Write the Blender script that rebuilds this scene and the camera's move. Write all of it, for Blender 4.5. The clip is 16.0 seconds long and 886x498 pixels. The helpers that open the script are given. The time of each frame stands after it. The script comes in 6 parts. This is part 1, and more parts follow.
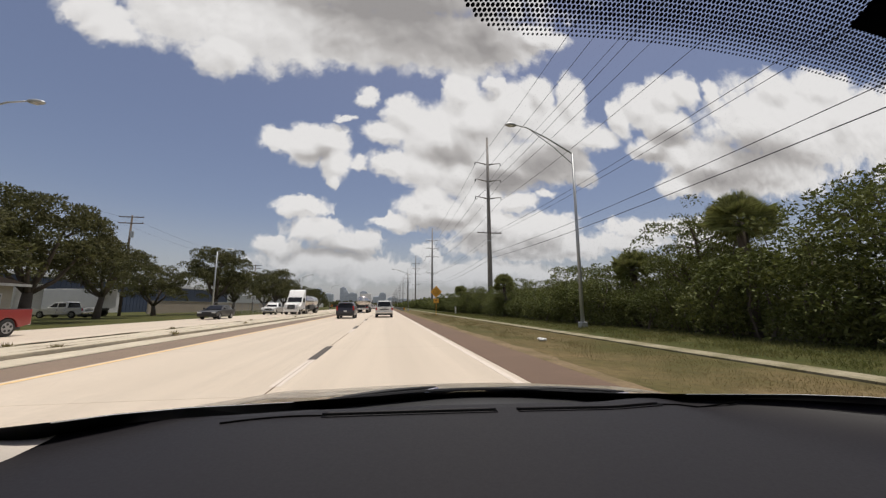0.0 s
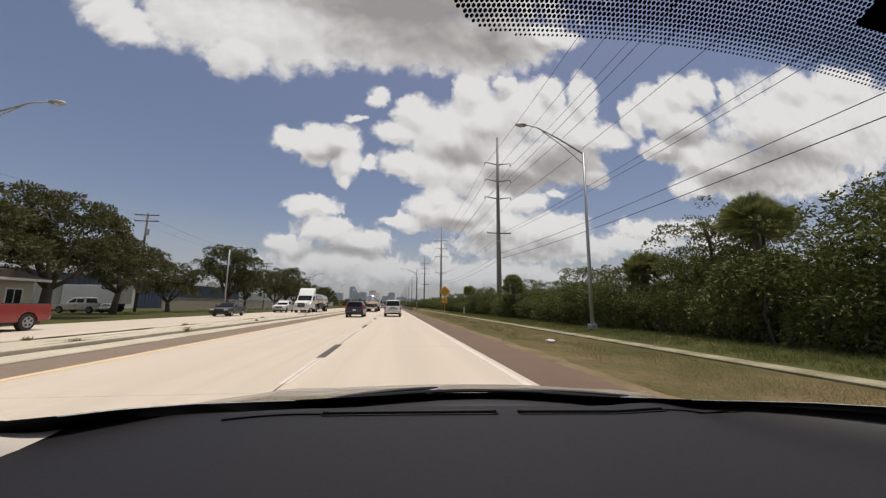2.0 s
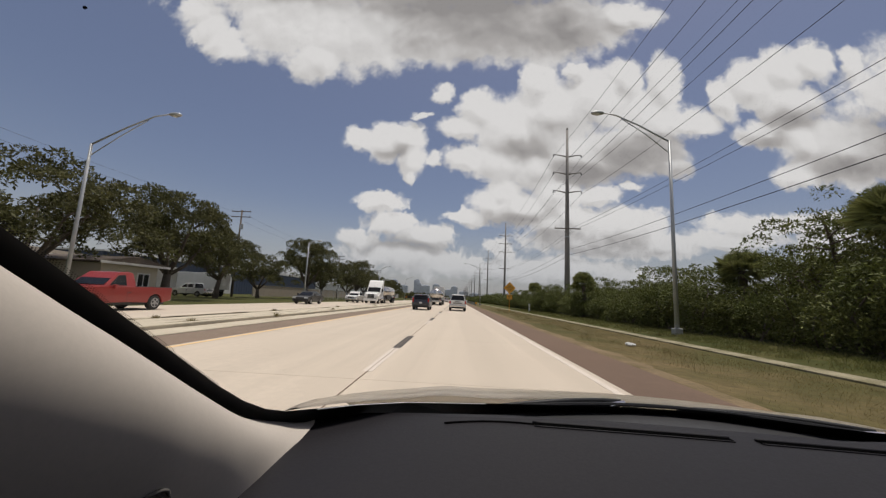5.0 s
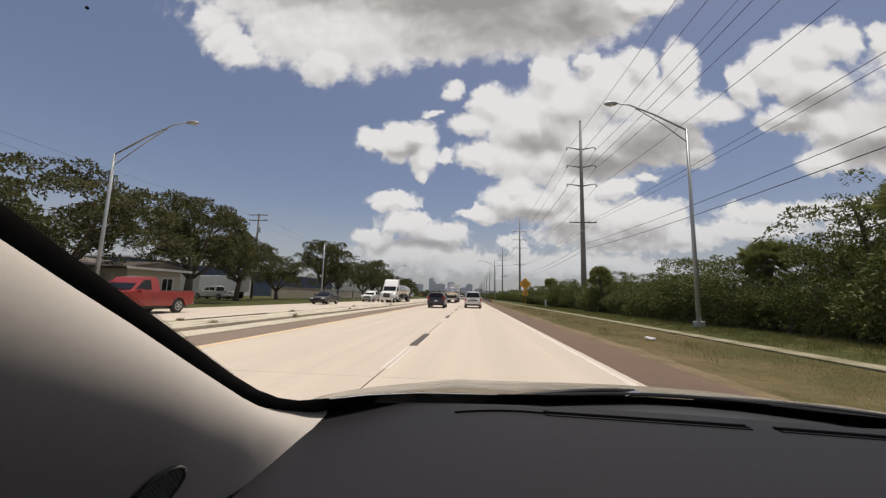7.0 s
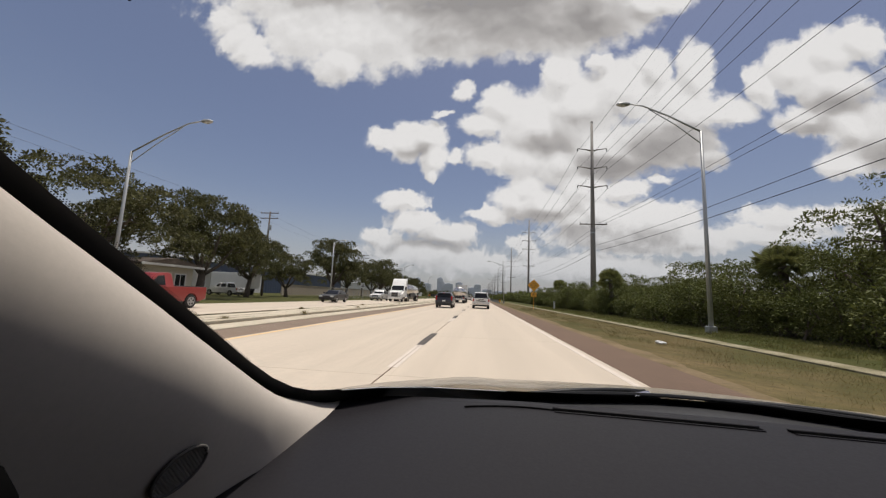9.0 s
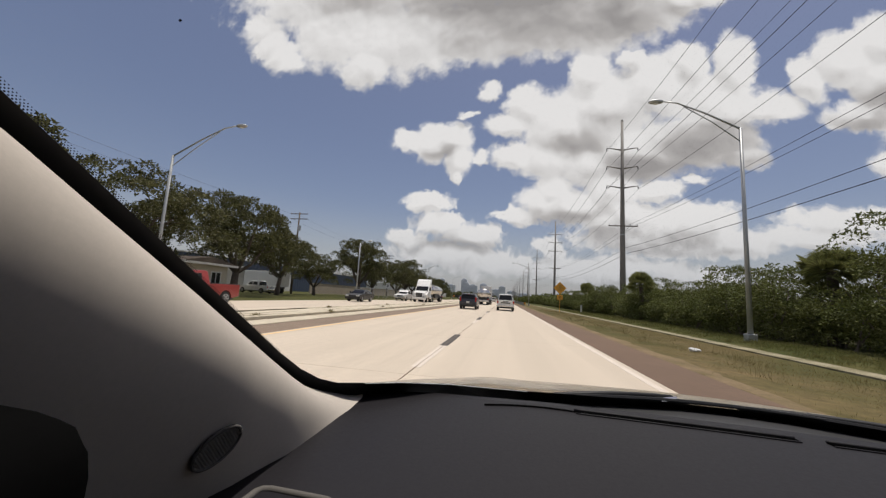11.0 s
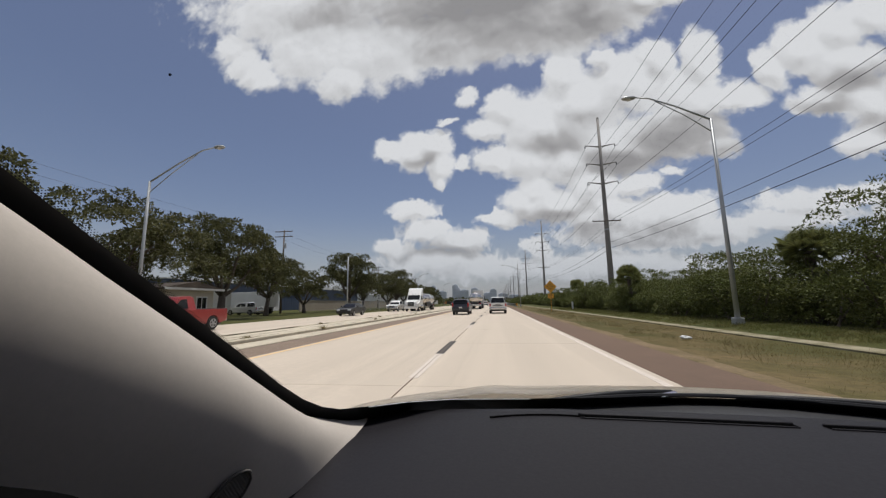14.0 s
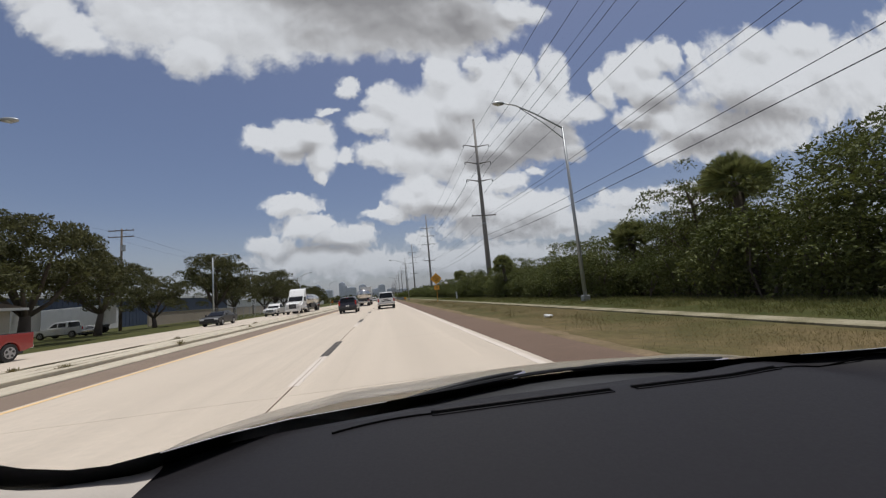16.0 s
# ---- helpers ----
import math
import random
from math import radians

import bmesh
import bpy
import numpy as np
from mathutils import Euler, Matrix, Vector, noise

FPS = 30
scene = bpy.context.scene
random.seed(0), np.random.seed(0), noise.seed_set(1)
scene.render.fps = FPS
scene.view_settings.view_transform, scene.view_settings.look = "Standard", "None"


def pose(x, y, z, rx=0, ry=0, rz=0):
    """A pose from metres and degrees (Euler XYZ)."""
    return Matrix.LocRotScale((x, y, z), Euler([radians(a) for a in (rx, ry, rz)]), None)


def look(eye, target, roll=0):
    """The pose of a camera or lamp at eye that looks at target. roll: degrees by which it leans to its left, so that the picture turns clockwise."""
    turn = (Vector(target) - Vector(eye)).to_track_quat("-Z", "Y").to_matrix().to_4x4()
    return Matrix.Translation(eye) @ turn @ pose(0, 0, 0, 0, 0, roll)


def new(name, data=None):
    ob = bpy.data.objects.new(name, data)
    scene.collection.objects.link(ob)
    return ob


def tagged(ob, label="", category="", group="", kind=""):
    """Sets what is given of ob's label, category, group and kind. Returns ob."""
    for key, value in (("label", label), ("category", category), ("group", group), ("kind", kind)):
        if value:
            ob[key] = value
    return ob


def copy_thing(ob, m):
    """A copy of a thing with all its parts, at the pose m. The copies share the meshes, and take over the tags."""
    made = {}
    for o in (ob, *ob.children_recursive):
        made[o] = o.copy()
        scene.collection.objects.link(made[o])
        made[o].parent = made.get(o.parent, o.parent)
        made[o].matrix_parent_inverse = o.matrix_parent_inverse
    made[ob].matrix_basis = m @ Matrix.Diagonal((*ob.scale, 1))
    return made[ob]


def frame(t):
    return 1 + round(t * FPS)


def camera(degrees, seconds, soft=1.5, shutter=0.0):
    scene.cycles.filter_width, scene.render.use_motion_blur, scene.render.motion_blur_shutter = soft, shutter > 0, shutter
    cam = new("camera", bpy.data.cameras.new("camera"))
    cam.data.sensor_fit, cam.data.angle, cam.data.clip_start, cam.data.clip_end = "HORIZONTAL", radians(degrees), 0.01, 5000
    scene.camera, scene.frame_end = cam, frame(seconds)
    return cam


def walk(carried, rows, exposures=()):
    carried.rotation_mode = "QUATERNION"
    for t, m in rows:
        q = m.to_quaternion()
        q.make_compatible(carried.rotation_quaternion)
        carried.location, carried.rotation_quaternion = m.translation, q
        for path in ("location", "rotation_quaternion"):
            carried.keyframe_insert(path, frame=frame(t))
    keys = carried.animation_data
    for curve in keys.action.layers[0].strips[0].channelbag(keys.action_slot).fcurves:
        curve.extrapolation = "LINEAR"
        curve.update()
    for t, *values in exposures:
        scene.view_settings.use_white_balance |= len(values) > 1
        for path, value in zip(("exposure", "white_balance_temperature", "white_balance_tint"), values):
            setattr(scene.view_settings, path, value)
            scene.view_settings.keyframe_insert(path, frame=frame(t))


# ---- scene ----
# ---------------------------------------------------------------- camera
cam = camera(101.9, 16.0, soft=1.3)
# seconds, eye x y z in the cabin, yaw to the left, pitch up, roll
ROWS = [
    (0, -0.240, 0.092, 1.307, -9.04, 8.97, -0.15),
    (0.5, -0.231, 0.089, 1.311, -8.06, 9.94, -0.75),
    (1, -0.232, 0.090, 1.304, -7.86, 9.70, 0.03),
    (1.5, -0.229, 0.089, 1.308, -7.61, 9.12, 0.60),
    (2, -0.225, 0.091, 1.309, -7.57, 8.96, 0.57),
    (2.5, -0.239, 0.098, 1.306, -6.87, 9.91, 0.20),
    (3, -0.239, 0.063, 1.320, -6.60, 13.04, 1.03),
    (3.5, -0.246, 0.074, 1.310, -7.26, 12.65, -0.18),
    (4, -0.304, 0.105, 1.306, -5.09, 11.00, 0.45),
    (4.5, -0.415, 0.165, 1.311, -2.39, 6.37, -3.87),
    (5, -0.494, 0.157, 1.315, 2.52, 7.88, 2.72),
    (5.2, -0.485, 0.157, 1.308, 2.40, 8.86, 3.08),
    (7.5, -0.480, 0.153, 1.302, 5.11, 7.26, 1.31),
    (8, -0.484, 0.154, 1.297, 4.75, 7.25, 1.92),
    (8.5, -0.477, 0.146, 1.300, 7.23, 6.75, 1.39),
    (9, -0.485, 0.149, 1.296, 6.14, 7.42, 2.47),
    (11.5, -0.478, 0.137, 1.292, 10.90, 7.36, 3.65),
    (12, -0.483, 0.136, 1.296, 11.15, 7.41, 3.67),
    (12.5, -0.484, 0.138, 1.299, 10.85, 7.58, 2.88),
    (13, -0.483, 0.136, 1.305, 11.49, 6.97, 1.75),
    (13.5, -0.478, 0.135, 1.307, 10.69, 7.57, -0.31),
    (14, -0.487, 0.134, 1.306, 8.23, 8.53, -0.98),
    (14.5, -0.488, 0.120, 1.300, 10.89, 11.16, 2.01),
    (15, -0.487, 0.123, 1.294, 11.02, 11.98, 2.08),
    (15.5, -0.497, 0.131, 1.291, 8.23, 12.57, 2.84),
    (16, -0.414, 0.194, 1.307, -9.69, 6.78, -5.25),
]


def carried_pose(x, y, z, yaw, pitch, roll):
    a, b = radians(yaw), radians(pitch)
    ahead = Vector((-math.sin(a) * math.cos(b), math.cos(a) * math.cos(b), math.sin(b)))
    eye = Vector((x, y, z))
    return look(eye, eye + ahead, roll)


walk(cam, [(row[0], carried_pose(*row[1:])) for row in ROWS],
     exposures=((0, -0.05, 6500, 10), (0.5, -0.09, 6500, 10), (1.5, -0.06, 6500, 10), (2.0, -0.10, 6500, 10), (2.5, 0.01, 6500, 10), (3.0, -0.20, 6500, 10), (3.5, -0.18, 6550, 10), (4.0, -0.10, 6600, 10), (4.5, -0.26, 6550, 10), (5, -0.24, 6500, 10),
                (7.5, -0.05, 6500, 10), (9, -0.07, 6500, 10), (12.5, -0.07, 6400, 10), (13.0, -0.06, 6330, 10), (13.5, -0.20, 6250, 9), (14.5, -0.20, 6140, 9), (16, -0.26, 6060, 9)))

# ---------------------------------------------------------------- sun and sky
SUN_TO = Vector((0.10, 0.13, 0.975)).normalized()
sun_data = bpy.data.lights.new("sun", "SUN")
sun_data.energy, sun_data.angle, sun_data.color = 4.1, radians(0.6), (1.0, 0.95, 0.87)
sun = new("sun", sun_data)
sun.matrix_world = look((0, 0, 60), Vector((0, 0, 60)) - SUN_TO)

# clouds: centre and half-widths on the sky, as tangents to the right and up from straight ahead
TOP_CLOUD = ((-0.86, 0.87, 0.080, 0.075, 0.62), (-0.815, 0.82, 0.080, 0.068, 0.66), (-0.775, 0.78, 0.078, 0.062, 0.66), (-0.725, 0.738, 0.075, 0.046, 0.62), (-0.565, 0.846, 0.189, 0.158), (-0.458, 0.711, 0.1, 0.081), (-0.319, 0.802, 0.248, 0.135), (-0.135, 0.805, 0.241, 0.117), (0.045, 0.827, 0.253, 0.128), (0.204, 0.822, 0.229, 0.126), (0.337, 0.844, 0.156, 0.102), (0.476, 0.879, 0.119, 0.051), (-0.231, 1.079, 0.837, 0.26), (-0.651, 1.002, 0.246, 0.175))
SMALL_CLOUDS = ((-0.068, 0.614, 0.043, 0.038), (-0.122, 0.539, 0.029, 0.015, 0.7), (-0.299, 0.455, 0.069, 0.038), (-0.225, 0.449, 0.087, 0.06), (-0.167, 0.468, 0.061, 0.052), (-0.151, 0.402, 0.046, 0.055), (-0.153, 0.353, 0.019, 0.029), (-0.088, 0.402, 0.035, 0.022, 0.7), (-0.224, 0.269, 0.078, 0.03), (-0.255, 0.248, 0.042, 0.025, 0.8))
MID_CLOUD = ((-0.005, 0.498, 0.077, 0.041), (0.049, 0.559, 0.074, 0.071), (0.02, 0.406, 0.086, 0.047), (0.142, 0.492, 0.12, 0.137), (0.12, 0.403, 0.136, 0.068), (0.222, 0.645, 0.076, 0.087), (0.264, 0.548, 0.152, 0.138), (0.33, 0.694, 0.041, 0.034), (0.4, 0.604, 0.125, 0.114), (0.464, 0.664, 0.066, 0.078), (0.576, 0.662, 0.059, 0.103), (0.53, 0.546, 0.13, 0.104), (0.644, 0.532, 0.095, 0.057), (0.497, 0.438, 0.153, 0.074), (0.594, 0.396, 0.066, 0.038), (0.351, 0.419, 0.18, 0.097), (0.218, 0.379, 0.117, 0.071))
LOWER_CLOUD = ((0.098, 0.273, 0.081, 0.056), (0.024, 0.232, 0.081, 0.031), (0.125, 0.316, 0.06, 0.053), (0.18, 0.265, 0.083, 0.066), (0.269, 0.312, 0.098, 0.083), (0.392, 0.31, 0.072, 0.038), (0.478, 0.334, 0.032, 0.014, 0.7), (0.311, 0.245, 0.097, 0.048), (0.46, 0.232, 0.134, 0.054), (0.261, 0.225, 0.097, 0.054), (0.114, 0.146, 0.056, 0.034), (-0.19, 0.206, 0.091, 0.039), (-0.281, 0.161, 0.074, 0.035), (-0.096, 0.169, 0.099, 0.038), (-0.155, 0.117, 0.206, 0.041, 0.8), (0.374, 0.174, 0.238, 0.047), (0.583, 0.176, 0.107, 0.036))
RIGHT_CLOUDS = ((0.754, 0.61, 0.05, 0.075), (0.835, 0.654, 0.091, 0.094), (0.922, 0.704, 0.09, 0.082), (1.0, 0.728, 0.064, 0.072), (0.926, 0.589, 0.107, 0.085), (0.864, 0.508, 0.101, 0.045), (0.957, 0.495, 0.087, 0.077), (0.935, 0.4, 0.053, 0.037), (1.032, 0.446, 0.081, 0.088), (1.106, 0.728, 0.039, 0.054))
FAR_CLOUDS = ((1.47, 0.64, 0.44, 0.20), (1.392, 0.765, 0.131, 0.094), (1.309, 0.633, 0.216, 0.131), (1.077, 0.464, 0.224, 0.106), (1.598, 0.794, 0.179, 0.097), (1.675, 0.671, 0.22, 0.174), (0.942, 0.396, 0.082, 0.047), (1.303, 0.459, 0.298, 0.102), (1.852, 0.648, 0.171, 0.202), (2.122, 0.691, 0.272, 0.288))
LOW_CLOUDS = ((0.788, 0.233, 0.134, 0.039), (0.947, 0.247, 0.145, 0.035), (0.746, 0.193, 0.164, 0.039), (1.006, 0.198, 0.129, 0.047), (0.144, 0.095, 0.489, 0.037, 0.8))
GREY_CLOUD = ((0.03, 0.90, 0.46, 0.20, 1.15), (0.267, 0.845, 0.24, 0.12, 1.0), (-0.187, 0.89, 0.24, 0.13, 0.75), (-0.50, 0.95, 0.2, 0.12, 0.5), (0.497, 0.440, 0.20, 0.062, 1.1), (0.60, 0.392, 0.10, 0.03, 0.9), (0.173, 0.440, 0.12, 0.055, 0.7), (0.35, 0.385, 0.19, 0.055, 0.95), (0.30, 0.52, 0.12, 0.05, 0.45), (0.173, 0.231, 0.17, 0.034, 0.6), (0.95, 0.557, 0.13, 0.060, 0.8), (0.864, 0.500, 0.12, 0.035, 0.8), (0.374, 0.170, 0.25, 0.036, 0.8), (-0.156, 0.145, 0.19, 0.031, 0.7), (-0.2, 0.42, 0.06, 0.03, 0.5), (1.264, 0.5, 0.32, 0.10, 0.9), (1.094, 0.425, 0.20, 0.06, 0.8))


def node(tree, kind, **settings):
    n = tree.nodes.new(kind)
    for key, value in settings.items():
        if key == "op":
            n.operation = value
        elif key == "clamp":
            n.use_clamp = value
        else:
            n.inputs[key].default_value = value
    return n


def math_node(tree, op, a, b=None, c=None, clamp=False):
    n = tree.nodes.new("ShaderNodeMath")
    n.operation, n.use_clamp = op, clamp
    for i, v in enumerate((a, b, c)):
        if v is None:
            continue
        if isinstance(v, (int, float)):
            n.inputs[i].default_value = v
        else:
            tree.links.new(v, n.inputs[i])
    return n.outputs[0]


def blob_field(tree, p, blobs, soft):
    """The largest of 1 - distance over a set of ellipses, blended."""
    best = None
    for u, v, a, b, *weight in blobs:
        m = tree.nodes.new("ShaderNodeVectorMath")
        m.operation = "MULTIPLY_ADD"
        tree.links.new(p, m.inputs[0])
        m.inputs[1].default_value = (1 / a, 1 / b, 0)
        m.inputs[2].default_value = (-u / a, -v / b, 0)
        ln = tree.nodes.new("ShaderNodeVectorMath")
        ln.operation = "LENGTH"
        tree.links.new(m.outputs[0], ln.inputs[0])
        w = weight[0] if weight else 1.0
        f = math_node(tree, "MULTIPLY_ADD", ln.outputs["Value"], -w, w)
        best = f if best is None else math_node(tree, "SMOOTH_MAX", best, f, soft)
    return best


def ramp(tree, fac, stops):
    r = tree.nodes.new("ShaderNodeValToRGB")
    while len(r.color_ramp.elements) < len(stops):
        r.color_ramp.elements.new(0.5)
    for e, (at, col) in zip(r.color_ramp.elements, stops):
        e.position, e.color = at, (*col, 1)
    tree.links.new(fac, r.inputs[0])
    return r.outputs[0]


def mix_rgb(tree, fac, a, b, blend="MIX"):
    m = tree.nodes.new("ShaderNodeMix")
    m.data_type, m.blend_type = "RGBA", blend
    for i, v in ((0, fac), (6, a), (7, b)):
        if isinstance(v, (int, float)):
            m.inputs[i].default_value = v
        elif isinstance(v, tuple):
            m.inputs[i].default_value = (*v, 1)
        else:
            tree.links.new(v, m.inputs[i])
    return m.outputs[2]


def sky_world():
    w = bpy.data.worlds.new("sky")
    w.use_nodes = True
    scene.world = w
    t = w.node_tree
    t.nodes.clear()
    out = t.nodes.new("ShaderNodeOutputWorld")
    bg = t.nodes.new("ShaderNodeBackground")
    bg.inputs["Strength"].default_value = 1.0
    t.links.new(bg.outputs[0], out.inputs[0])
    sky = t.nodes.new("ShaderNodeTexSky")
    sky.sky_type, sky.sun_disc = "NISHITA", False
    sky.sun_elevation = math.asin(SUN_TO.z)
    sky.sun_rotation = math.atan2(SUN_TO.x, SUN_TO.y)
    sky.air_density, sky.dust_density, sky.ozone_density = 1.0, 1.6, 1.6
    blue = mix_rgb(t, 1.0, sky.outputs[0], (0.098, 0.086, 0.085), "MULTIPLY")
    co = t.nodes.new("ShaderNodeTexCoord")
    xyz = t.nodes.new("ShaderNodeSeparateXYZ")
    t.links.new(co.outputs["Generated"], xyz.inputs[0])
    ahead = math_node(t, "MAXIMUM", xyz.outputs[1], 0.12)
    uv = t.nodes.new("ShaderNodeCombineXYZ")
    t.links.new(math_node(t, "DIVIDE", xyz.outputs[0], ahead), uv.inputs[0])
    t.links.new(math_node(t, "DIVIDE", xyz.outputs[2], ahead), uv.inputs[1])
    # billows: warp the outline at two sizes
    def warp(p, scale, amount, detail):
        n = node(t, "ShaderNodeTexNoise", Scale=scale, Detail=detail, Roughness=0.6)
        t.links.new(p, n.inputs["Vector"])
        m = t.nodes.new("ShaderNodeVectorMath")
        m.operation = "MULTIPLY_ADD"
        t.links.new(n.outputs["Color"], m.inputs[0])
        m.inputs[1].default_value = (amount, amount, 0)
        m.inputs[2].default_value = (-amount / 2, -amount / 2, 0)
        s = t.nodes.new("ShaderNodeVectorMath")
        t.links.new(p, s.inputs[0])
        t.links.new(m.outputs[0], s.inputs[1])
        return s.outputs[0]
    smooth = warp(uv.outputs[0], 5.0, 0.04, 1)
    p = warp(warp(smooth, 12.0, 0.055, 4), 40.0, 0.034, 6)
    smooth = warp(smooth, 13.0, 0.045, 1)
    def all_clouds(at):
        total = None
        for group in (TOP_CLOUD, SMALL_CLOUDS, MID_CLOUD, LOWER_CLOUD, RIGHT_CLOUDS, FAR_CLOUDS, LOW_CLOUDS):
            f = blob_field(t, at, group, 0.12)
            total = f if total is None else math_node(t, "MAXIMUM", total, f)
        return total
    field = all_clouds(p)
    # thickness of the cloud standing towards the sun: bases are grey, tops white
    higher = t.nodes.new("ShaderNodeVectorMath")
    t.links.new(smooth, higher.inputs[0])
    higher.inputs[1].default_value = (0.012, 0.034, 0)
    base_side = math_node(t, "SUBTRACT", all_clouds(higher.outputs[0]), all_clouds(smooth))
    # rounded heads at two sizes, with ragged fringes
    def heads(offset):
        s = t.nodes.new("ShaderNodeVectorMath")
        t.links.new(p, s.inputs[0])
        s.inputs[1].default_value = (offset * 0.35, offset, 0)
        total = None
        for scale, gain in ((11.0, 1.0), (27.0, 0.55)):
            v = node(t, "ShaderNodeTexVoronoi", Scale=scale)
            v.feature, v.voronoi_dimensions = "SMOOTH_F1", "2D"
            v.inputs["Smoothness"].default_value = 0.35
            t.links.new(s.outputs[0], v.inputs["Vector"])
            g = math_node(t, "MULTIPLY_ADD", v.outputs["Distance"], -gain, 0.42 * gain)
            total = g if total is None else math_node(t, "ADD", total, g)
        return total
    puffs = heads(0.0)
    fine = node(t, "ShaderNodeTexNoise", Scale=13.0, Detail=9.0, Roughness=0.62)
    t.links.new(uv.outputs[0], fine.inputs["Vector"])
    dens = math_node(t, "MULTIPLY_ADD", field, 1.35, math_node(t, "MULTIPLY_ADD", fine.outputs["Fac"], 0.86, -0.43))
    fringe = node(t, "ShaderNodeTexNoise", Scale=58.0, Detail=5.0, Roughness=0.6)
    t.links.new(uv.outputs[0], fringe.inputs["Vector"])
    dens = math_node(t, "ADD", dens, math_node(t, "MULTIPLY_ADD", fringe.outputs["Fac"], 0.24, -0.12))
    dens = math_node(t, "MULTIPLY_ADD", puffs, 0.30, dens)
    # clouds lower down are further off: smaller heads
    near_ground = t.nodes.new("ShaderNodeMapRange")
    t.links.new(xyz.outputs[2], near_ground.inputs[0])
    near_ground.inputs[1].default_value, near_ground.inputs[2].default_value = 0.34, 0.12
    small_heads = node(t, "ShaderNodeTexNoise", Scale=30.0, Detail=7.0, Roughness=0.58)
    t.links.new(p, small_heads.inputs["Vector"])
    small_heads = math_node(t, "MULTIPLY", math_node(t, "SUBTRACT", small_heads.outputs["Fac"], 0.5), near_ground.outputs[0])
    dens = math_node(t, "MULTIPLY_ADD", small_heads, 1.5, dens)
    front = math_node(t, "GREATER_THAN", xyz.outputs[1], 0.13)
    # the rest of the sky carries the same broken cumulus
    rest = node(t, "ShaderNodeTexNoise", Scale=2.6, Detail=8.0, Roughness=0.58)
    t.links.new(co.outputs["Generated"], rest.inputs["Vector"])
    behind = math_node(t, "MULTIPLY_ADD", rest.outputs["Fac"], 2.4, -1.25)
    dens = math_node(t, "MULTIPLY_ADD", front, math_node(t, "SUBTRACT", dens, behind), behind)
    cover = t.nodes.new("ShaderNodeMapRange")
    cover.interpolation_type = "SMOOTHSTEP"
    t.links.new(dens, cover.inputs[0])
    cover.inputs[1].default_value, cover.inputs[2].default_value = -0.16, 0.36
    shade = blob_field(t, smooth, GREY_CLOUD, 0.2)
    shade = math_node(t, "MULTIPLY_ADD", shade, 1.05, 0.06)
    # relief: heads are lighter on their upper sides
    relief = math_node(t, "SUBTRACT", heads(0.020), puffs)
    soft = node(t, "ShaderNodeTexNoise", Scale=7.0, Detail=3.0, Roughness=0.45)
    t.links.new(smooth, soft.inputs["Vector"])
    shade = math_node(t, "ADD", math_node(t, "MAXIMUM", shade, 0.0), math_node(t, "MULTIPLY_ADD", relief, 0.21, 0.04))
    shade = math_node(t, "ADD", shade, math_node(t, "MULTIPLY_ADD", soft.outputs["Fac"], 0.42, -0.19))
    shade = math_node(t, "MULTIPLY_ADD", math_node(t, "MINIMUM", base_side, 0.36), 0.72, shade)
    shade = math_node(t, "MULTIPLY_ADD", small_heads, -1.1, shade)
    white = ramp(t, shade, [(0.0, (0.80, 0.785, 0.775)), (0.30, (0.67, 0.655, 0.645)), (0.62, (0.47, 0.45, 0.44)), (1.0, (0.33, 0.315, 0.31))])
    # haze towards the horizon
    low = t.nodes.new("ShaderNodeMapRange")
    t.links.new(xyz.outputs[2], low.inputs[0])
    low.inputs[1].default_value, low.inputs[2].default_value = 0.0, 0.27
    low.inputs[3].default_value, low.inputs[4].default_value = 0.62, 0.0
    low.interpolation_type = "SMOOTHERSTEP"
    col = mix_rgb(t, cover.outputs[0], blue, white)
    col = mix_rgb(t, low.outputs[0], col, (0.42, 0.44, 0.47))
    t.links.new(col, bg.inputs["Color"])


sky_world()

# ---------------------------------------------------------------- materials
MATS = {}


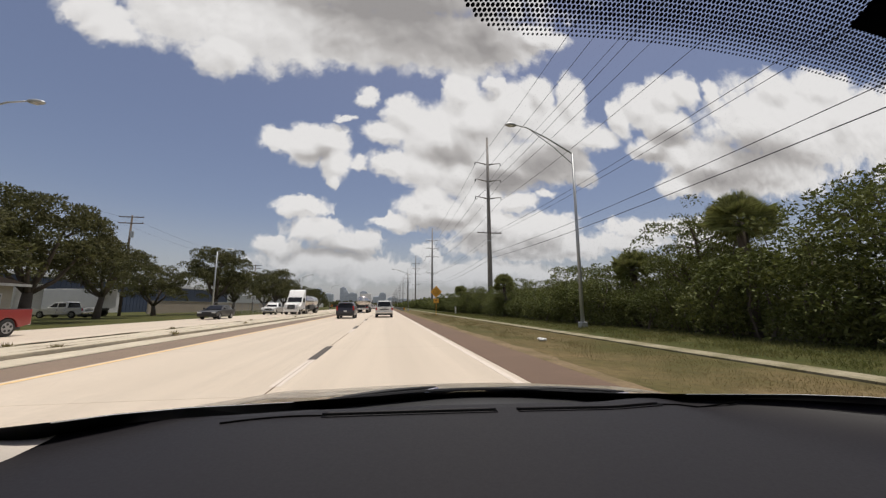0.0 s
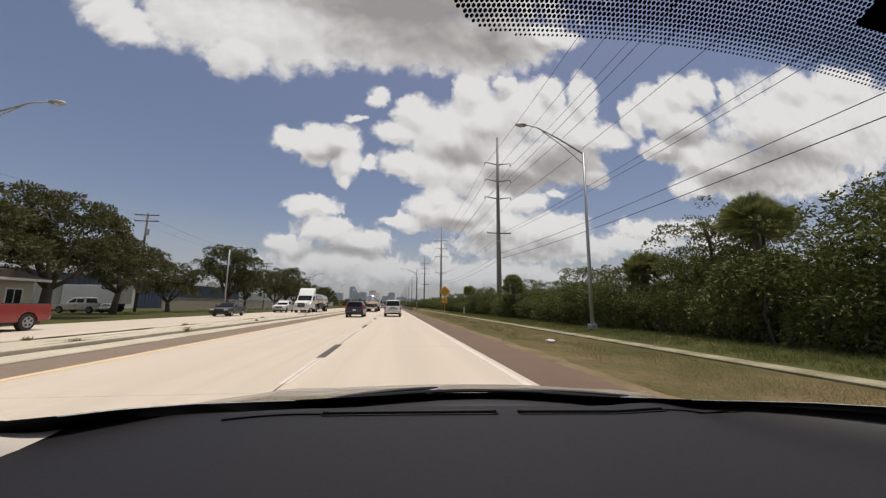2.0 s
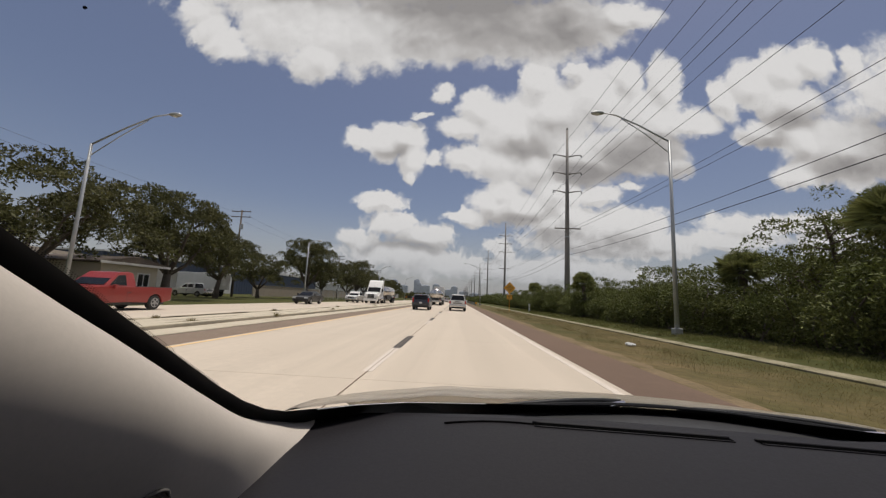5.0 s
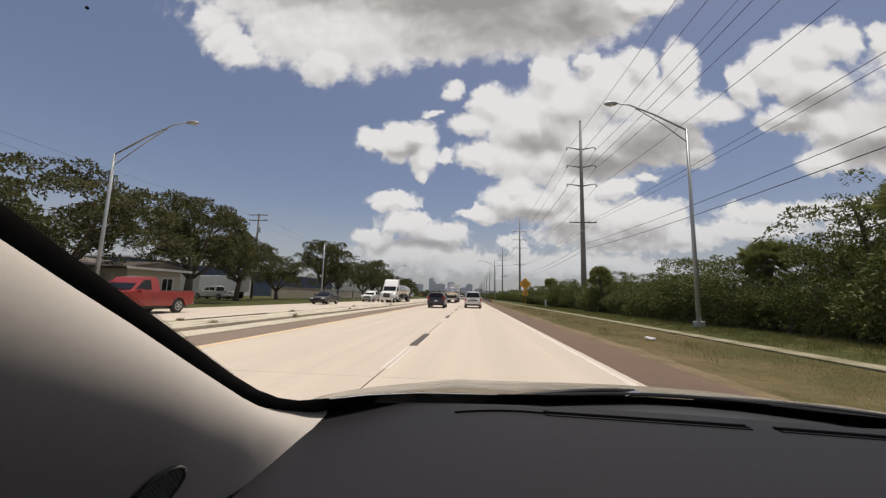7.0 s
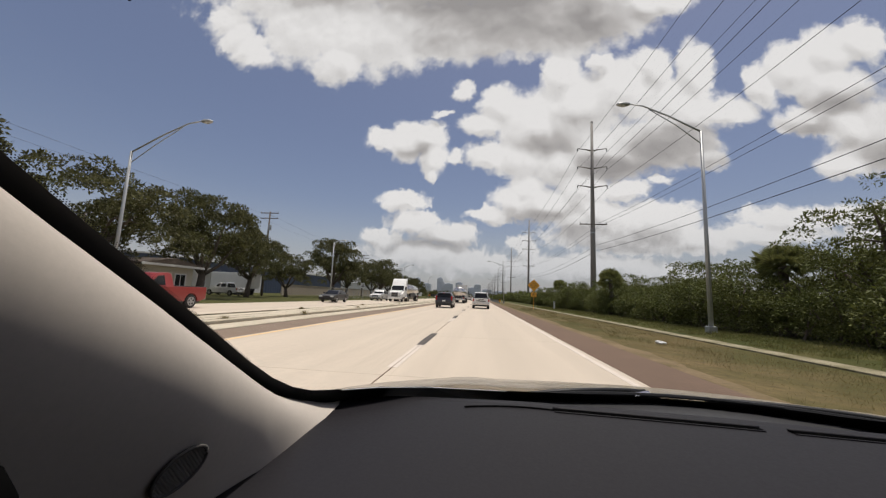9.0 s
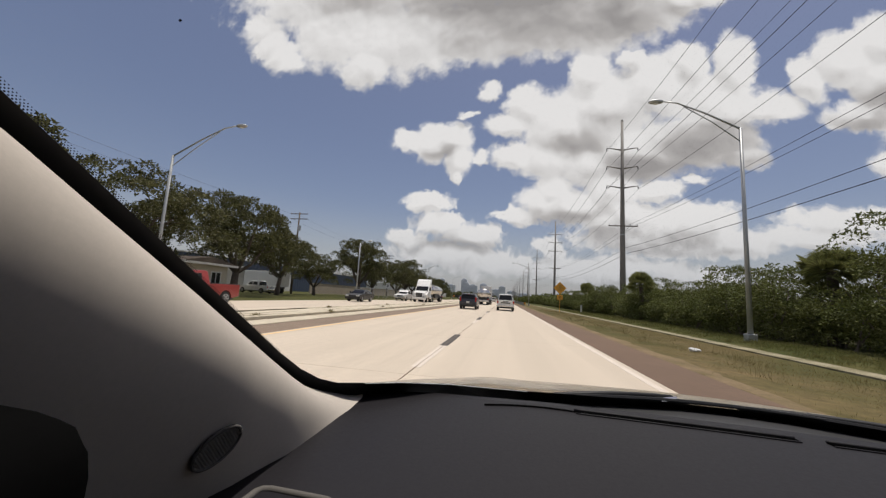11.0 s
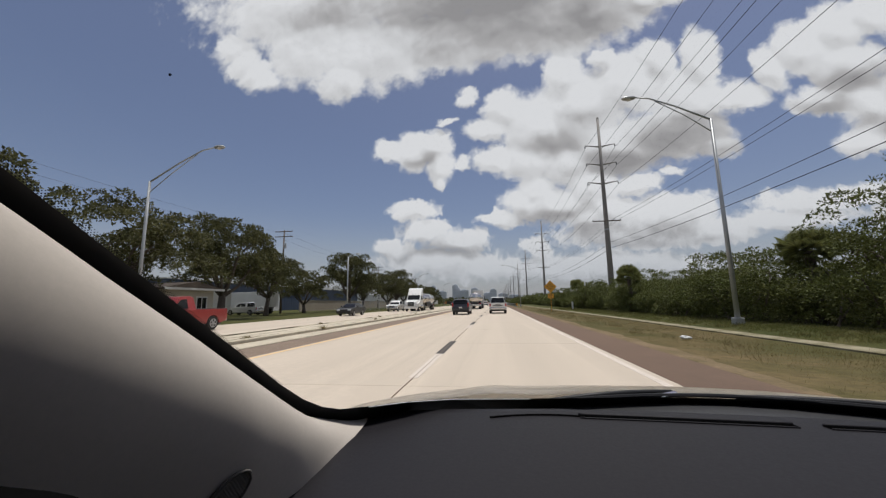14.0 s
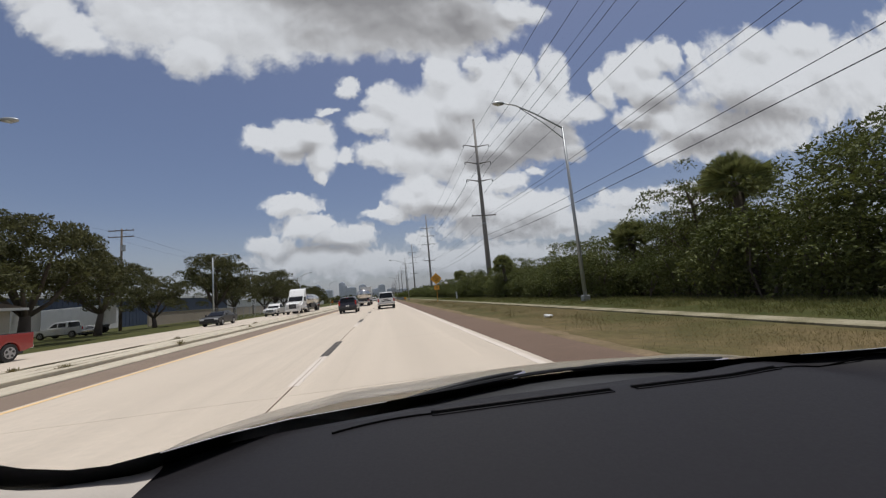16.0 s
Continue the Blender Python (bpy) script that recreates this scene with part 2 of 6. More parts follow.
def material(name, base, rough=0.6, vary=0.25, scale=3.0, bump=0.0, bump_scale=None, metal=0.0, tint=None, coat=0.0, fine=30.0, spec=None, island=0.0, each=0.0, through_light=0.0, tracks=0.0):
    """A surface with variation at two sizes. tint: the colour it goes to in patches."""
    m = bpy.data.materials.new(name)
    m.use_nodes = True
    t = m.node_tree
    b = t.nodes["Principled BSDF"]
    co = t.nodes.new("ShaderNodeTexCoord")
    big = node(t, "ShaderNodeTexNoise", Scale=scale, Detail=4.0, Roughness=0.6)
    small = node(t, "ShaderNodeTexNoise", Scale=scale * fine / 3, Detail=3.0, Roughness=0.7)
    for n in (big, small):
        t.links.new(co.outputs["Object"], n.inputs["Vector"])
    tint = tint or tuple(c * 0.6 for c in base)
    patch = t.nodes.new("ShaderNodeMapRange")
    t.links.new(big.outputs["Fac"], patch.inputs[0])
    patch.inputs[1].default_value, patch.inputs[2].default_value = 0.38, 0.68
    col = mix_rgb(t, math_node(t, "MULTIPLY", patch.outputs[0], vary), base, tint)
    grain = math_node(t, "MULTIPLY_ADD", small.outputs["Fac"], vary * 1.2, 1 - vary * 0.6)
    if tracks:
        # darker bands and streaks drawn out along the road
        at = t.nodes.new("ShaderNodeVectorMath")
        at.operation = "MULTIPLY"
        geo = t.nodes.new("ShaderNodeNewGeometry")
        t.links.new(geo.outputs["Position"], at.inputs[0])
        at.inputs[1].default_value = (1.3, 0.018, 0.0)
        streak = node(t, "ShaderNodeTexNoise", Scale=1.0, Detail=5.0, Roughness=0.65)
        t.links.new(at.outputs[0], streak.inputs["Vector"])
        grain = math_node(t, "MULTIPLY", grain, math_node(t, "MULTIPLY_ADD", streak.outputs["Fac"], 2 * tracks, 1 - tracks))
    if island or each:
        src = t.nodes.new("ShaderNodeNewGeometry").outputs["Random Per Island"] if island else t.nodes.new("ShaderNodeObjectInfo").outputs["Random"]
        k = island or each
        grain = math_node(t, "MULTIPLY", grain, math_node(t, "MULTIPLY_ADD", src, 2 * k, 1 - k))
    g = t.nodes.new("ShaderNodeCombineXYZ")
    for i in range(3):
        t.links.new(grain, g.inputs[i])
    col = mix_rgb(t, 1.0, col, g.outputs[0], "MULTIPLY")
    t.links.new(col, b.inputs["Base Color"])
    b.inputs["Roughness"].default_value, b.inputs["Metallic"].default_value = rough, metal
    if spec is not None:
        b.inputs["Specular IOR Level"].default_value = spec
    if coat:
        b.inputs["Coat Weight"].default_value, b.inputs["Coat Roughness"].default_value = coat, 0.06
    t.links.new(math_node(t, "MULTIPLY_ADD", small.outputs["Fac"], 0.2, rough - 0.1, clamp=True), b.inputs["Roughness"])
    if bump:
        bp = t.nodes.new("ShaderNodeBump")
        bp.inputs["Strength"].default_value, bp.inputs["Distance"].default_value = min(1.0, bump * 10), bump
        src = small
        if bump_scale:
            src = node(t, "ShaderNodeTexNoise", Scale=bump_scale, Detail=4.0, Roughness=0.6)
            t.links.new(co.outputs["Object"], src.inputs["Vector"])
        t.links.new(src.outputs["Fac"], bp.inputs["Height"])
        t.links.new(bp.outputs[0], b.inputs["Normal"])
    if through_light:
        tr = t.nodes.new("ShaderNodeBsdfTranslucent")
        t.links.new(col, tr.inputs["Color"])
        mx = t.nodes.new("ShaderNodeMixShader")
        mx.inputs[0].default_value = through_light
        t.links.new(b.outputs[0], mx.inputs[1])
        t.links.new(tr.outputs[0], mx.inputs[2])
        t.links.new(mx.outputs[0], t.nodes["Material Output"].inputs["Surface"])
    MATS[name] = m
    return m


def glass_pane(name, tint=(1, 1, 1), gloss=0.06):
    m = bpy.data.materials.new(name)
    m.use_nodes = True
    t = m.node_tree
    t.nodes.remove(t.nodes["Principled BSDF"])
    tr = t.nodes.new("ShaderNodeBsdfTransparent")
    tr.inputs[0].default_value = (*tint, 1)
    gl = t.nodes.new("ShaderNodeBsdfGlossy")
    gl.inputs["Roughness"].default_value = 0.02
    fr = t.nodes.new("ShaderNodeFresnel")
    fr.inputs[0].default_value = 1.25
    mx = t.nodes.new("ShaderNodeMixShader")
    t.links.new(math_node(t, "MULTIPLY", fr.outputs[0], gloss / 0.06 * 0.35), mx.inputs[0])
    t.links.new(tr.outputs[0], mx.inputs[1])
    t.links.new(gl.outputs[0], mx.inputs[2])
    t.links.new(mx.outputs[0], t.nodes["Material Output"].inputs["Surface"])
    MATS[name] = m
    return m


CONCRETE = material("road_concrete", (0.490, 0.418, 0.332), 0.85, 0.22, 0.35, 0.003, 60, tint=(0.425, 0.355, 0.275), fine=60, tracks=0.24)
CONCRETE_OLD = material("median_concrete", (0.50, 0.44, 0.335), 0.9, 0.55, 0.5, 0.01, 9, tint=(0.35, 0.30, 0.215), fine=40, tracks=0.12)
WALK = material("walk_concrete", (0.31, 0.275, 0.19), 0.9, 0.9, 1.1, 0.006, 14, tint=(0.14, 0.125, 0.065), fine=40, spec=0.15)
SHOULDER = material("brown_asphalt", (0.150, 0.102, 0.074), 0.9, 0.45, 0.5, 0.004, 70, tint=(0.110, 0.076, 0.056), fine=80, spec=0.15)
INNER = material("grey_asphalt", (0.200, 0.145, 0.102), 0.9, 0.45, 0.6, 0.004, 70, tint=(0.14, 0.105, 0.078), fine=80)
EDGE_PAINT = material("worn_edge_paint", (0.60, 0.53, 0.455), 0.8, 0.6, 1.4, tint=(0.49, 0.43, 0.365), fine=40)
YELLOW_PAINT = material("yellow_road_paint", (0.70, 0.47, 0.21), 0.7, 0.45, 1.5, tint=(0.62, 0.46, 0.27), fine=30)
BLACK_PAINT = material("black_road_paint", (0.05, 0.043, 0.038), 0.8, 0.4, 2.0, tint=(0.09, 0.08, 0.07), fine=30)
RANK_GRASS = material("rank_grass_blades", (0.125, 0.135, 0.042), 0.8, 0.6, 0.4, tint=(0.20, 0.165, 0.07), island=0.3, through_light=0.4, spec=0.1)
SOIL = material("bare_soil", (0.205, 0.150, 0.092), 0.95, 0.8, 0.7, 0.02, 18, tint=(0.115, 0.092, 0.046), fine=45, spec=0.08)
DIRT = material("joint_dirt", (0.13, 0.10, 0.065), 0.95, 0.6, 1.5, tint=(0.08, 0.07, 0.04), fine=30, spec=0.1)
WIPER = material("wiper_black", (0.014, 0.014, 0.015), 0.5, 0.2, 9.0, spec=0.3)
GRASS_GROUND = material("grass_ground", (0.046, 0.054, 0.016), 0.95, 0.9, 0.45, 0.03, 12, tint=(0.092, 0.082, 0.032), fine=45, spec=0.08)
DRY_VERGE = material("dry_verge", (0.076, 0.070, 0.027), 0.95, 1.0, 0.32, 0.03, 16, tint=(0.150, 0.110, 0.056), fine=45, spec=0.08)
GRASS = material("grass_blades", (0.180, 0.152, 0.060), 0.8, 0.6, 0.3, tint=(0.23, 0.175, 0.082), island=0.2, through_light=0.4)
HEDGE_LEAF = material("shrub_leaves", (0.092, 0.108, 0.028), 0.6, 0.7, 0.5, tint=(0.140, 0.142, 0.040), island=0.4, through_light=0.25, spec=0.2)
OAK_LEAF = material("oak_leaves", (0.082, 0.084, 0.032), 0.6, 0.6, 0.35, tint=(0.115, 0.108, 0.045), island=0.45, through_light=0.3, spec=0.2)
PALM_LEAF = material("palm_fronds", (0.20, 0.22, 0.075), 0.5, 0.5, 0.8, tint=(0.24, 0.22, 0.10), island=0.35, through_light=0.25, spec=0.15)
BARK = material("bark", (0.115, 0.092, 0.072), 0.95, 0.5, 2.5, 0.03, 14, fine=20)
POLE_STEEL = material("weathered_steel", (0.235, 0.215, 0.195), 0.7, 0.3, 0.5, 0.002, 30, metal=0.0, tint=(0.17, 0.155, 0.14), fine=60)
GALVANISED = material("galvanised", (0.42, 0.43, 0.43), 0.5, 0.25, 1.5, metal=0.55, fine=40)
WOOD_POLE = material("pole_wood", (0.15, 0.12, 0.095), 0.9, 0.4, 1.2, 0.01, 20, fine=30)
WIRE = material("wire", (0.045, 0.045, 0.047), 0.6, 0.1, 1.0)
TYRE = material("tyre_rubber", (0.022, 0.021, 0.02), 0.85, 0.3, 6.0, 0.004, 40)
RIM = material("rim_alloy", (0.42, 0.42, 0.43), 0.35, 0.2, 6.0, metal=0.8)
CHROME = material("chrome", (0.62, 0.62, 0.62), 0.16, 0.1, 4.0, metal=1.0)
CAR_GLASS = material("dark_car_glass", (0.010, 0.011, 0.012), 0.10, 0.1, 2.0, spec=0.35)
BLACK_TRIM = material("black_trim", (0.025, 0.025, 0.026), 0.5, 0.2, 8.0)
RED_LENS = material("red_lens", (0.42, 0.02, 0.015), 0.25, 0.1, 8.0)
LAMP_LENS = material("lamp_lens", (0.62, 0.63, 0.62), 0.15, 0.1, 8.0)
PLATE = material("plate_white", (0.7, 0.7, 0.68), 0.5, 0.2, 9.0)
STEEL_TANK = material("polished_tank", (0.60, 0.58, 0.56), 0.22, 0.2, 0.6, metal=0.95)


def paint(name, col, coat=0.6):
    return material(name, col, 0.42, 0.12, 1.5, coat=coat, tint=tuple(c * 0.85 for c in col))


PAINT_WHITE, PAINT_RED, PAINT_SILVER = paint("white_car_paint", (0.74, 0.73, 0.70)), paint("red_car_paint", (0.27, 0.022, 0.017)), paint("silver_car_paint", (0.40, 0.39, 0.37))
PAINT_NAVY, PAINT_DARK, PAINT_ORANGE = paint("navy_car_paint", (0.020, 0.021, 0.034)), paint("black_car_paint", (0.010, 0.010, 0.011)), paint("orange_truck_paint", (0.62, 0.22, 0.03))
PAINT_OWN = paint("champagne_car_paint", (0.62, 0.555, 0.46), 0.7)
DASH = material("dashboard_plastic", (0.0078, 0.0066, 0.0086), 0.58, 0.22, 2.2, 0.0015, 420, tint=(0.0055, 0.0049, 0.0062), fine=300, spec=0.22)
SLOT = material("vent_black", (0.004, 0.004, 0.004), 0.8, 0.2, 20.0, spec=0.0)
TRIM = material("pillar_trim_cloth", (0.45, 0.405, 0.355), 0.95, 0.14, 6.0, 0.0006, 500, tint=(0.40, 0.36, 0.315), fine=120, spec=0.0)
LINER = material("headliner_cloth", (0.10, 0.092, 0.083), 0.95, 0.15, 6.0)
GRILLE = material("speaker_grille", (0.21, 0.195, 0.175), 0.7, 0.2, 30.0)
FRIT = material("ceramic_black", (0.008, 0.008, 0.009), 0.35, 0.1, 20.0, spec=0.3)
CLEAR = glass_pane("windscreen_glass")
SHED_BLUE = material("blue_sheet_metal", (0.045, 0.065, 0.11), 0.55, 0.3, 0.2, tint=(0.035, 0.05, 0.085))
SHED_WHITE = material("white_sheet_metal", (0.62, 0.61, 0.58), 0.6, 0.25, 0.2, tint=(0.5, 0.49, 0.46))
SHED_TAN = material("tan_block_wall", (0.40, 0.34, 0.27), 0.85, 0.3, 0.4, tint=(0.30, 0.26, 0.21))
# distance haze is mixed into both tower colours, paler and bluer than bare walls
TOWER = material("tower_hazed_concrete", (0.62, 0.64, 0.68), 0.8, 0.25, 0.01, tint=(0.48, 0.50, 0.55))
TOWER_GLASS = material("tower_hazed_glass", (0.40, 0.44, 0.50), 0.3, 0.2, 0.02)
STUCCO = material("cream_stucco", (0.46, 0.41, 0.32), 0.9, 0.35, 0.5, 0.004, 40, tint=(0.34, 0.30, 0.23), fine=50)
ROOF_BROWN = material("brown_roof", (0.11, 0.085, 0.068), 0.9, 0.4, 0.8, 0.008, 20, tint=(0.16, 0.13, 0.10))
SIGN_YELLOW = material("sign_amber", (0.75, 0.36, 0.03), 0.5, 0.15, 3.0)
SIGN_RED = material("sign_fluorescent_red", (0.78, 0.09, 0.05), 0.5, 0.15, 3.0)
SIGN_WHITE = material("sign_white", (0.7, 0.7, 0.68), 0.5, 0.15, 3.0)

# ---------------------------------------------------------------- building helpers
def mesh_object(name, bm_or_mesh, mat, parent=None, label="", smooth=False):
    if isinstance(bm_or_mesh, bmesh.types.BMesh):
        me = bpy.data.meshes.new(name)
        bm_or_mesh.normal_update()
        bm_or_mesh.to_mesh(me)
        bm_or_mesh.free()
    else:
        me = bm_or_mesh
    if mat and not me.materials:
        me.materials.append(mat)
    if smooth:
        me.shade_smooth()
    ob = new(name, me)
    if parent:
        ob.parent = parent
    if label:
        tagged(ob, label)
    return ob


def part(name, bm, mat, parent, label="", smooth=False):
    return mesh_object(name, bm, mat, parent, label, smooth)


def thing(name, label, category, at=(0, 0, 0), turn=0, group="", kind=""):
    e = new(name)
    e.empty_display_size = 0.2
    e.matrix_basis = pose(*at, 0, 0, turn)
    return tagged(e, label, category, group, kind)


def box(bm, x0, x1, y0, y1, z0, z1, bevel=0.0, seg=2):
    vs = [bm.verts.new((x, y, z)) for x in (x0, x1) for y in (y0, y1) for z in (z0, z1)]
    fs = [bm.faces.new([vs[i] for i in q]) for q in ((0, 1, 3, 2), (4, 6, 7, 5), (0, 4, 5, 1), (2, 3, 7, 6), (0, 2, 6, 4), (1, 5, 7, 3))]
    if bevel:
        es = list({e for f in fs for e in f.edges})
        bmesh.ops.bevel(bm, geom=es, offset=bevel, segments=seg, affect="EDGES", profile=0.5)
    return bm


def boxed(*a, **k):
    return box(bmesh.new(), *a, **k)


def prism(profile, x0, x1, bevel=0.0, seg=2, taper=None):
    """A side outline (y, z) carried across from x0 to x1. taper(z): share of the half-width at that height."""
    bm = bmesh.new()
    c, h = (x0 + x1) / 2, (x1 - x0) / 2
    k = taper or (lambda z: 1.0)
    a = [bm.verts.new((c - h * k(z), y, z)) for y, z in profile]
    b = [bm.verts.new((c + h * k(z), y, z)) for y, z in profile]
    n = len(profile)
    bm.faces.new(a)
    bm.faces.new(b[::-1])
    for i in range(n):
        bm.faces.new((a[i], b[i], b[(i + 1) % n], a[(i + 1) % n]))
    bmesh.ops.recalc_face_normals(bm, faces=bm.faces)
    if bevel:
        bmesh.ops.bevel(bm, geom=list(bm.edges), offset=bevel, segments=seg, affect="EDGES", profile=0.6)
    return bm


def tube(points, radii, sides=8, bm=None, caps=True):
    """A round bar through points, with a radius at each."""
    bm = bm or bmesh.new()
    pts = [Vector(p) for p in points]
    if not hasattr(radii, "__len__"):
        radii = [radii] * len(pts)
    rings = []
    for i, p in enumerate(pts):
        d = (pts[min(i + 1, len(pts) - 1)] - pts[max(i - 1, 0)]).normalized()
        a = d.orthogonal().normalized() if abs(d.z) > 0.9 else d.cross(Vector((0, 0, 1))).normalized()
        if abs(d.z) > 0.9:
            a = (Vector((1, 0, 0)) - d * d.x).normalized()
        b = d.cross(a)
        rings.append([bm.verts.new(p + radii[i] * (math.cos(2 * math.pi * k / sides) * a + math.sin(2 * math.pi * k / sides) * b)) for k in range(sides)])
    for r, s in zip(rings, rings[1:]):
        for k in range(sides):
            bm.faces.new((r[k], r[(k + 1) % sides], s[(k + 1) % sides], s[k]))
    if caps:
        bm.faces.new(rings[0][::-1])
        bm.faces.new(rings[-1])
    return bm


def disc_x(bm, x0, x1, y, z, r, sides=24, bevel=0.0):
    """A wheel-like drum whose axle runs across."""
    rings = []
    steps = ((x0, r - bevel), (x0 + bevel, r), (x1 - bevel, r), (x1, r - bevel)) if bevel else ((x0, r), (x1, r))
    for x, rr in steps:
        rings.append([bm.verts.new((x, y + rr * math.cos(2 * math.pi * k / sides), z + rr * math.sin(2 * math.pi * k / sides))) for k in range(sides)])
    for a, b in zip(rings, rings[1:]):
        for k in range(sides):
            bm.faces.new((a[k], b[k], b[(k + 1) % sides], a[(k + 1) % sides]))
    bm.faces.new(rings[0])
    bm.faces.new(rings[-1][::-1])
    bmesh.ops.recalc_face_normals(bm, faces=bm.faces)
    return bm


def sheet(points_grid):
    """A surface from rows of points."""
    bm = bmesh.new()
    rows = [[bm.verts.new(p) for p in row] for row in points_grid]
    for a, b in zip(rows, rows[1:]):
        for k in range(len(a) - 1):
            bm.faces.new((a[k], a[k + 1], b[k + 1], b[k]))
    return bm


def thicken(bm, d):
    bmesh.ops.solidify(bm, geom=list(bm.faces), thickness=d)
    return bm


# ---------------------------------------------------------------- ground and roads
def structure(name, label, bm, mat, category="ground"):
    return tagged(mesh_object(name, bm, mat), label, category, kind="structure")


def strip(x0, x1, y0, y1, z0, z1, bevel=0.0):
    return boxed(x0, x1, y0, y1, z0, z1, bevel=bevel)


FAR = 1500.0


def build_ground():
    bm = bmesh.new()
    ring = [bm.verts.new((4300 * math.cos(k * math.pi / 32), 4300 * math.sin(k * math.pi / 32), -0.16)) for k in range(64)]
    bm.faces.new(ring)
    structure("ground", "flat rough grass ground reaching the horizon", bm, GRASS_GROUND)
    # verge: dry and dipping slightly between shoulder and footway
    def verge(x):
        return -0.02 - 0.045 * math.sin(max(0.0, min(1.0, (x - 3.7) / 3.9)) * math.pi)
    rows = []
    y = -30.0
    while y < 420:
        rows.append([(x + (0.16 * noise.noise((0.35 * y, 1, 0)) if x < 4 else 0), y, verge(x) + 0.02 * noise.noise((x, y, 3))) for x in (3.45, 3.9, 4.6, 5.4, 6.2, 7.0, 7.97)])
        y += 0.8 if y < 40 else 4.0
    structure("verge", "dry brown-green grass verge beside the road shoulder", sheet(rows), DRY_VERGE, "verge")
    rows = []
    y = -30.0
    while y < 200:
        wide = 4.25 + 0.38 * noise.noise((0.22 * y, 4, 0)) + 0.12 * noise.noise((1.1 * y, 6, 0))
        rows.append([(x + (0.16 * noise.noise((0.35 * y, 1, 0)) if x < 4 else 0), y, verge(x) + 0.02 * noise.noise((x, y, 3)) + lift) for x, lift in ((3.45, -0.006), (3.9, 0.014), (wide, -0.004))])
        y += 0.4 if y < 40 else 2.0
    structure("bare_edge", "strip of bare brown soil along the shoulder", sheet(rows), SOIL, "soil")
    structure("far_verge", "mown green grass strip behind the footway", strip(8.63, 40, -30, 700, -0.2, 0.012), GRASS_GROUND, "verge")
    structure("shoulder", "brown asphalt road shoulder with crumbling edge", strip(2.28, 3.62, -40, FAR, -0.25, -0.012), SHOULDER, "road shoulder")
    structure("inner_shoulder", "grey-brown asphalt strip beside the median", strip(-8.30, -6.86, -40, FAR, -0.25, -0.012), INNER, "road shoulder")
    structure("left_grass", "shaded grass lot beside the oncoming road", strip(-95, -20.4, -40, 700, -0.22, -0.03), GRASS_GROUND, "verge")


def stretch_of_slabs(name, label, x_edges, y0, y1, length, z, mat, category):
    """A pavement of separate slabs with open joints near the camera, carried on as long slabs further off."""
    root = thing(name, label, category, kind="structure")
    meshes = {}
    for xa, xb in zip(x_edges, x_edges[1:]):
        y = y0
        while y < y1:
            ln = length if y < 60 else (60.0 if y < 400 else 380.0)
            key = (xa, xb, ln)
            if key not in meshes:
                b = boxed(xa + 0.006, xb - 0.006, 0.006, ln - 0.006, z - 0.22, z, bevel=0.006, seg=1)
                me = bpy.data.meshes.new("slab")
                b.to_mesh(me)
                b.free()
                me.materials.append(mat)
                meshes[key] = me
            ob = new("slab", meshes[key])
            ob.location = (0, y, 0)
            ob.parent = root
            y += ln
    return root


def road_markings():
    lines = (("edge_line", "worn pale edge line on the concrete road", 1.98, 2.12, EDGE_PAINT), ("median_line", "solid yellow line beside the median", -6.73, -6.60, YELLOW_PAINT),
             ("far_edge_line", "white edge line of the oncoming road", -19.9, -19.76, EDGE_PAINT))
    for name, label, xa, xb, mat in lines:
        tagged(mesh_object(name, strip(xa, xb, -30, FAR, 0.001, 0.005), mat), label, "road marking", kind="structure")
    tagged(mesh_object("joint_seal", strip(-2.006, -1.994, -30, 150, 0.001, 0.007), INNER), "dark sealed joint between the two lanes", "road joint", kind="structure")
    white, black = strip(-0.090, 0.090, 0, 3.05, 0.001, 0.005), strip(-0.105, 0.105, 0, 3.05, 0.001, 0.005)
    wm, bk = bpy.data.meshes.new("stripe"), bpy.data.meshes.new("stripe")
    for b, m, mat in ((white, wm, EDGE_PAINT), (black, bk, BLACK_PAINT)):
        b.to_mesh(m)
        b.free()
        m.materials.append(mat)
    for k in range(28):
        d = thing("lane_stripe", "worn white lane stripe followed by a black contrast stripe", "road marking", (-2.0, 6.6 + 12.2 * (k - 1), 0), group="lane stripes", kind="structure")
        part("white_stripe", wm, None, d)
        part("black_stripe", bk, None, d).location = (0, 3.05, 0)


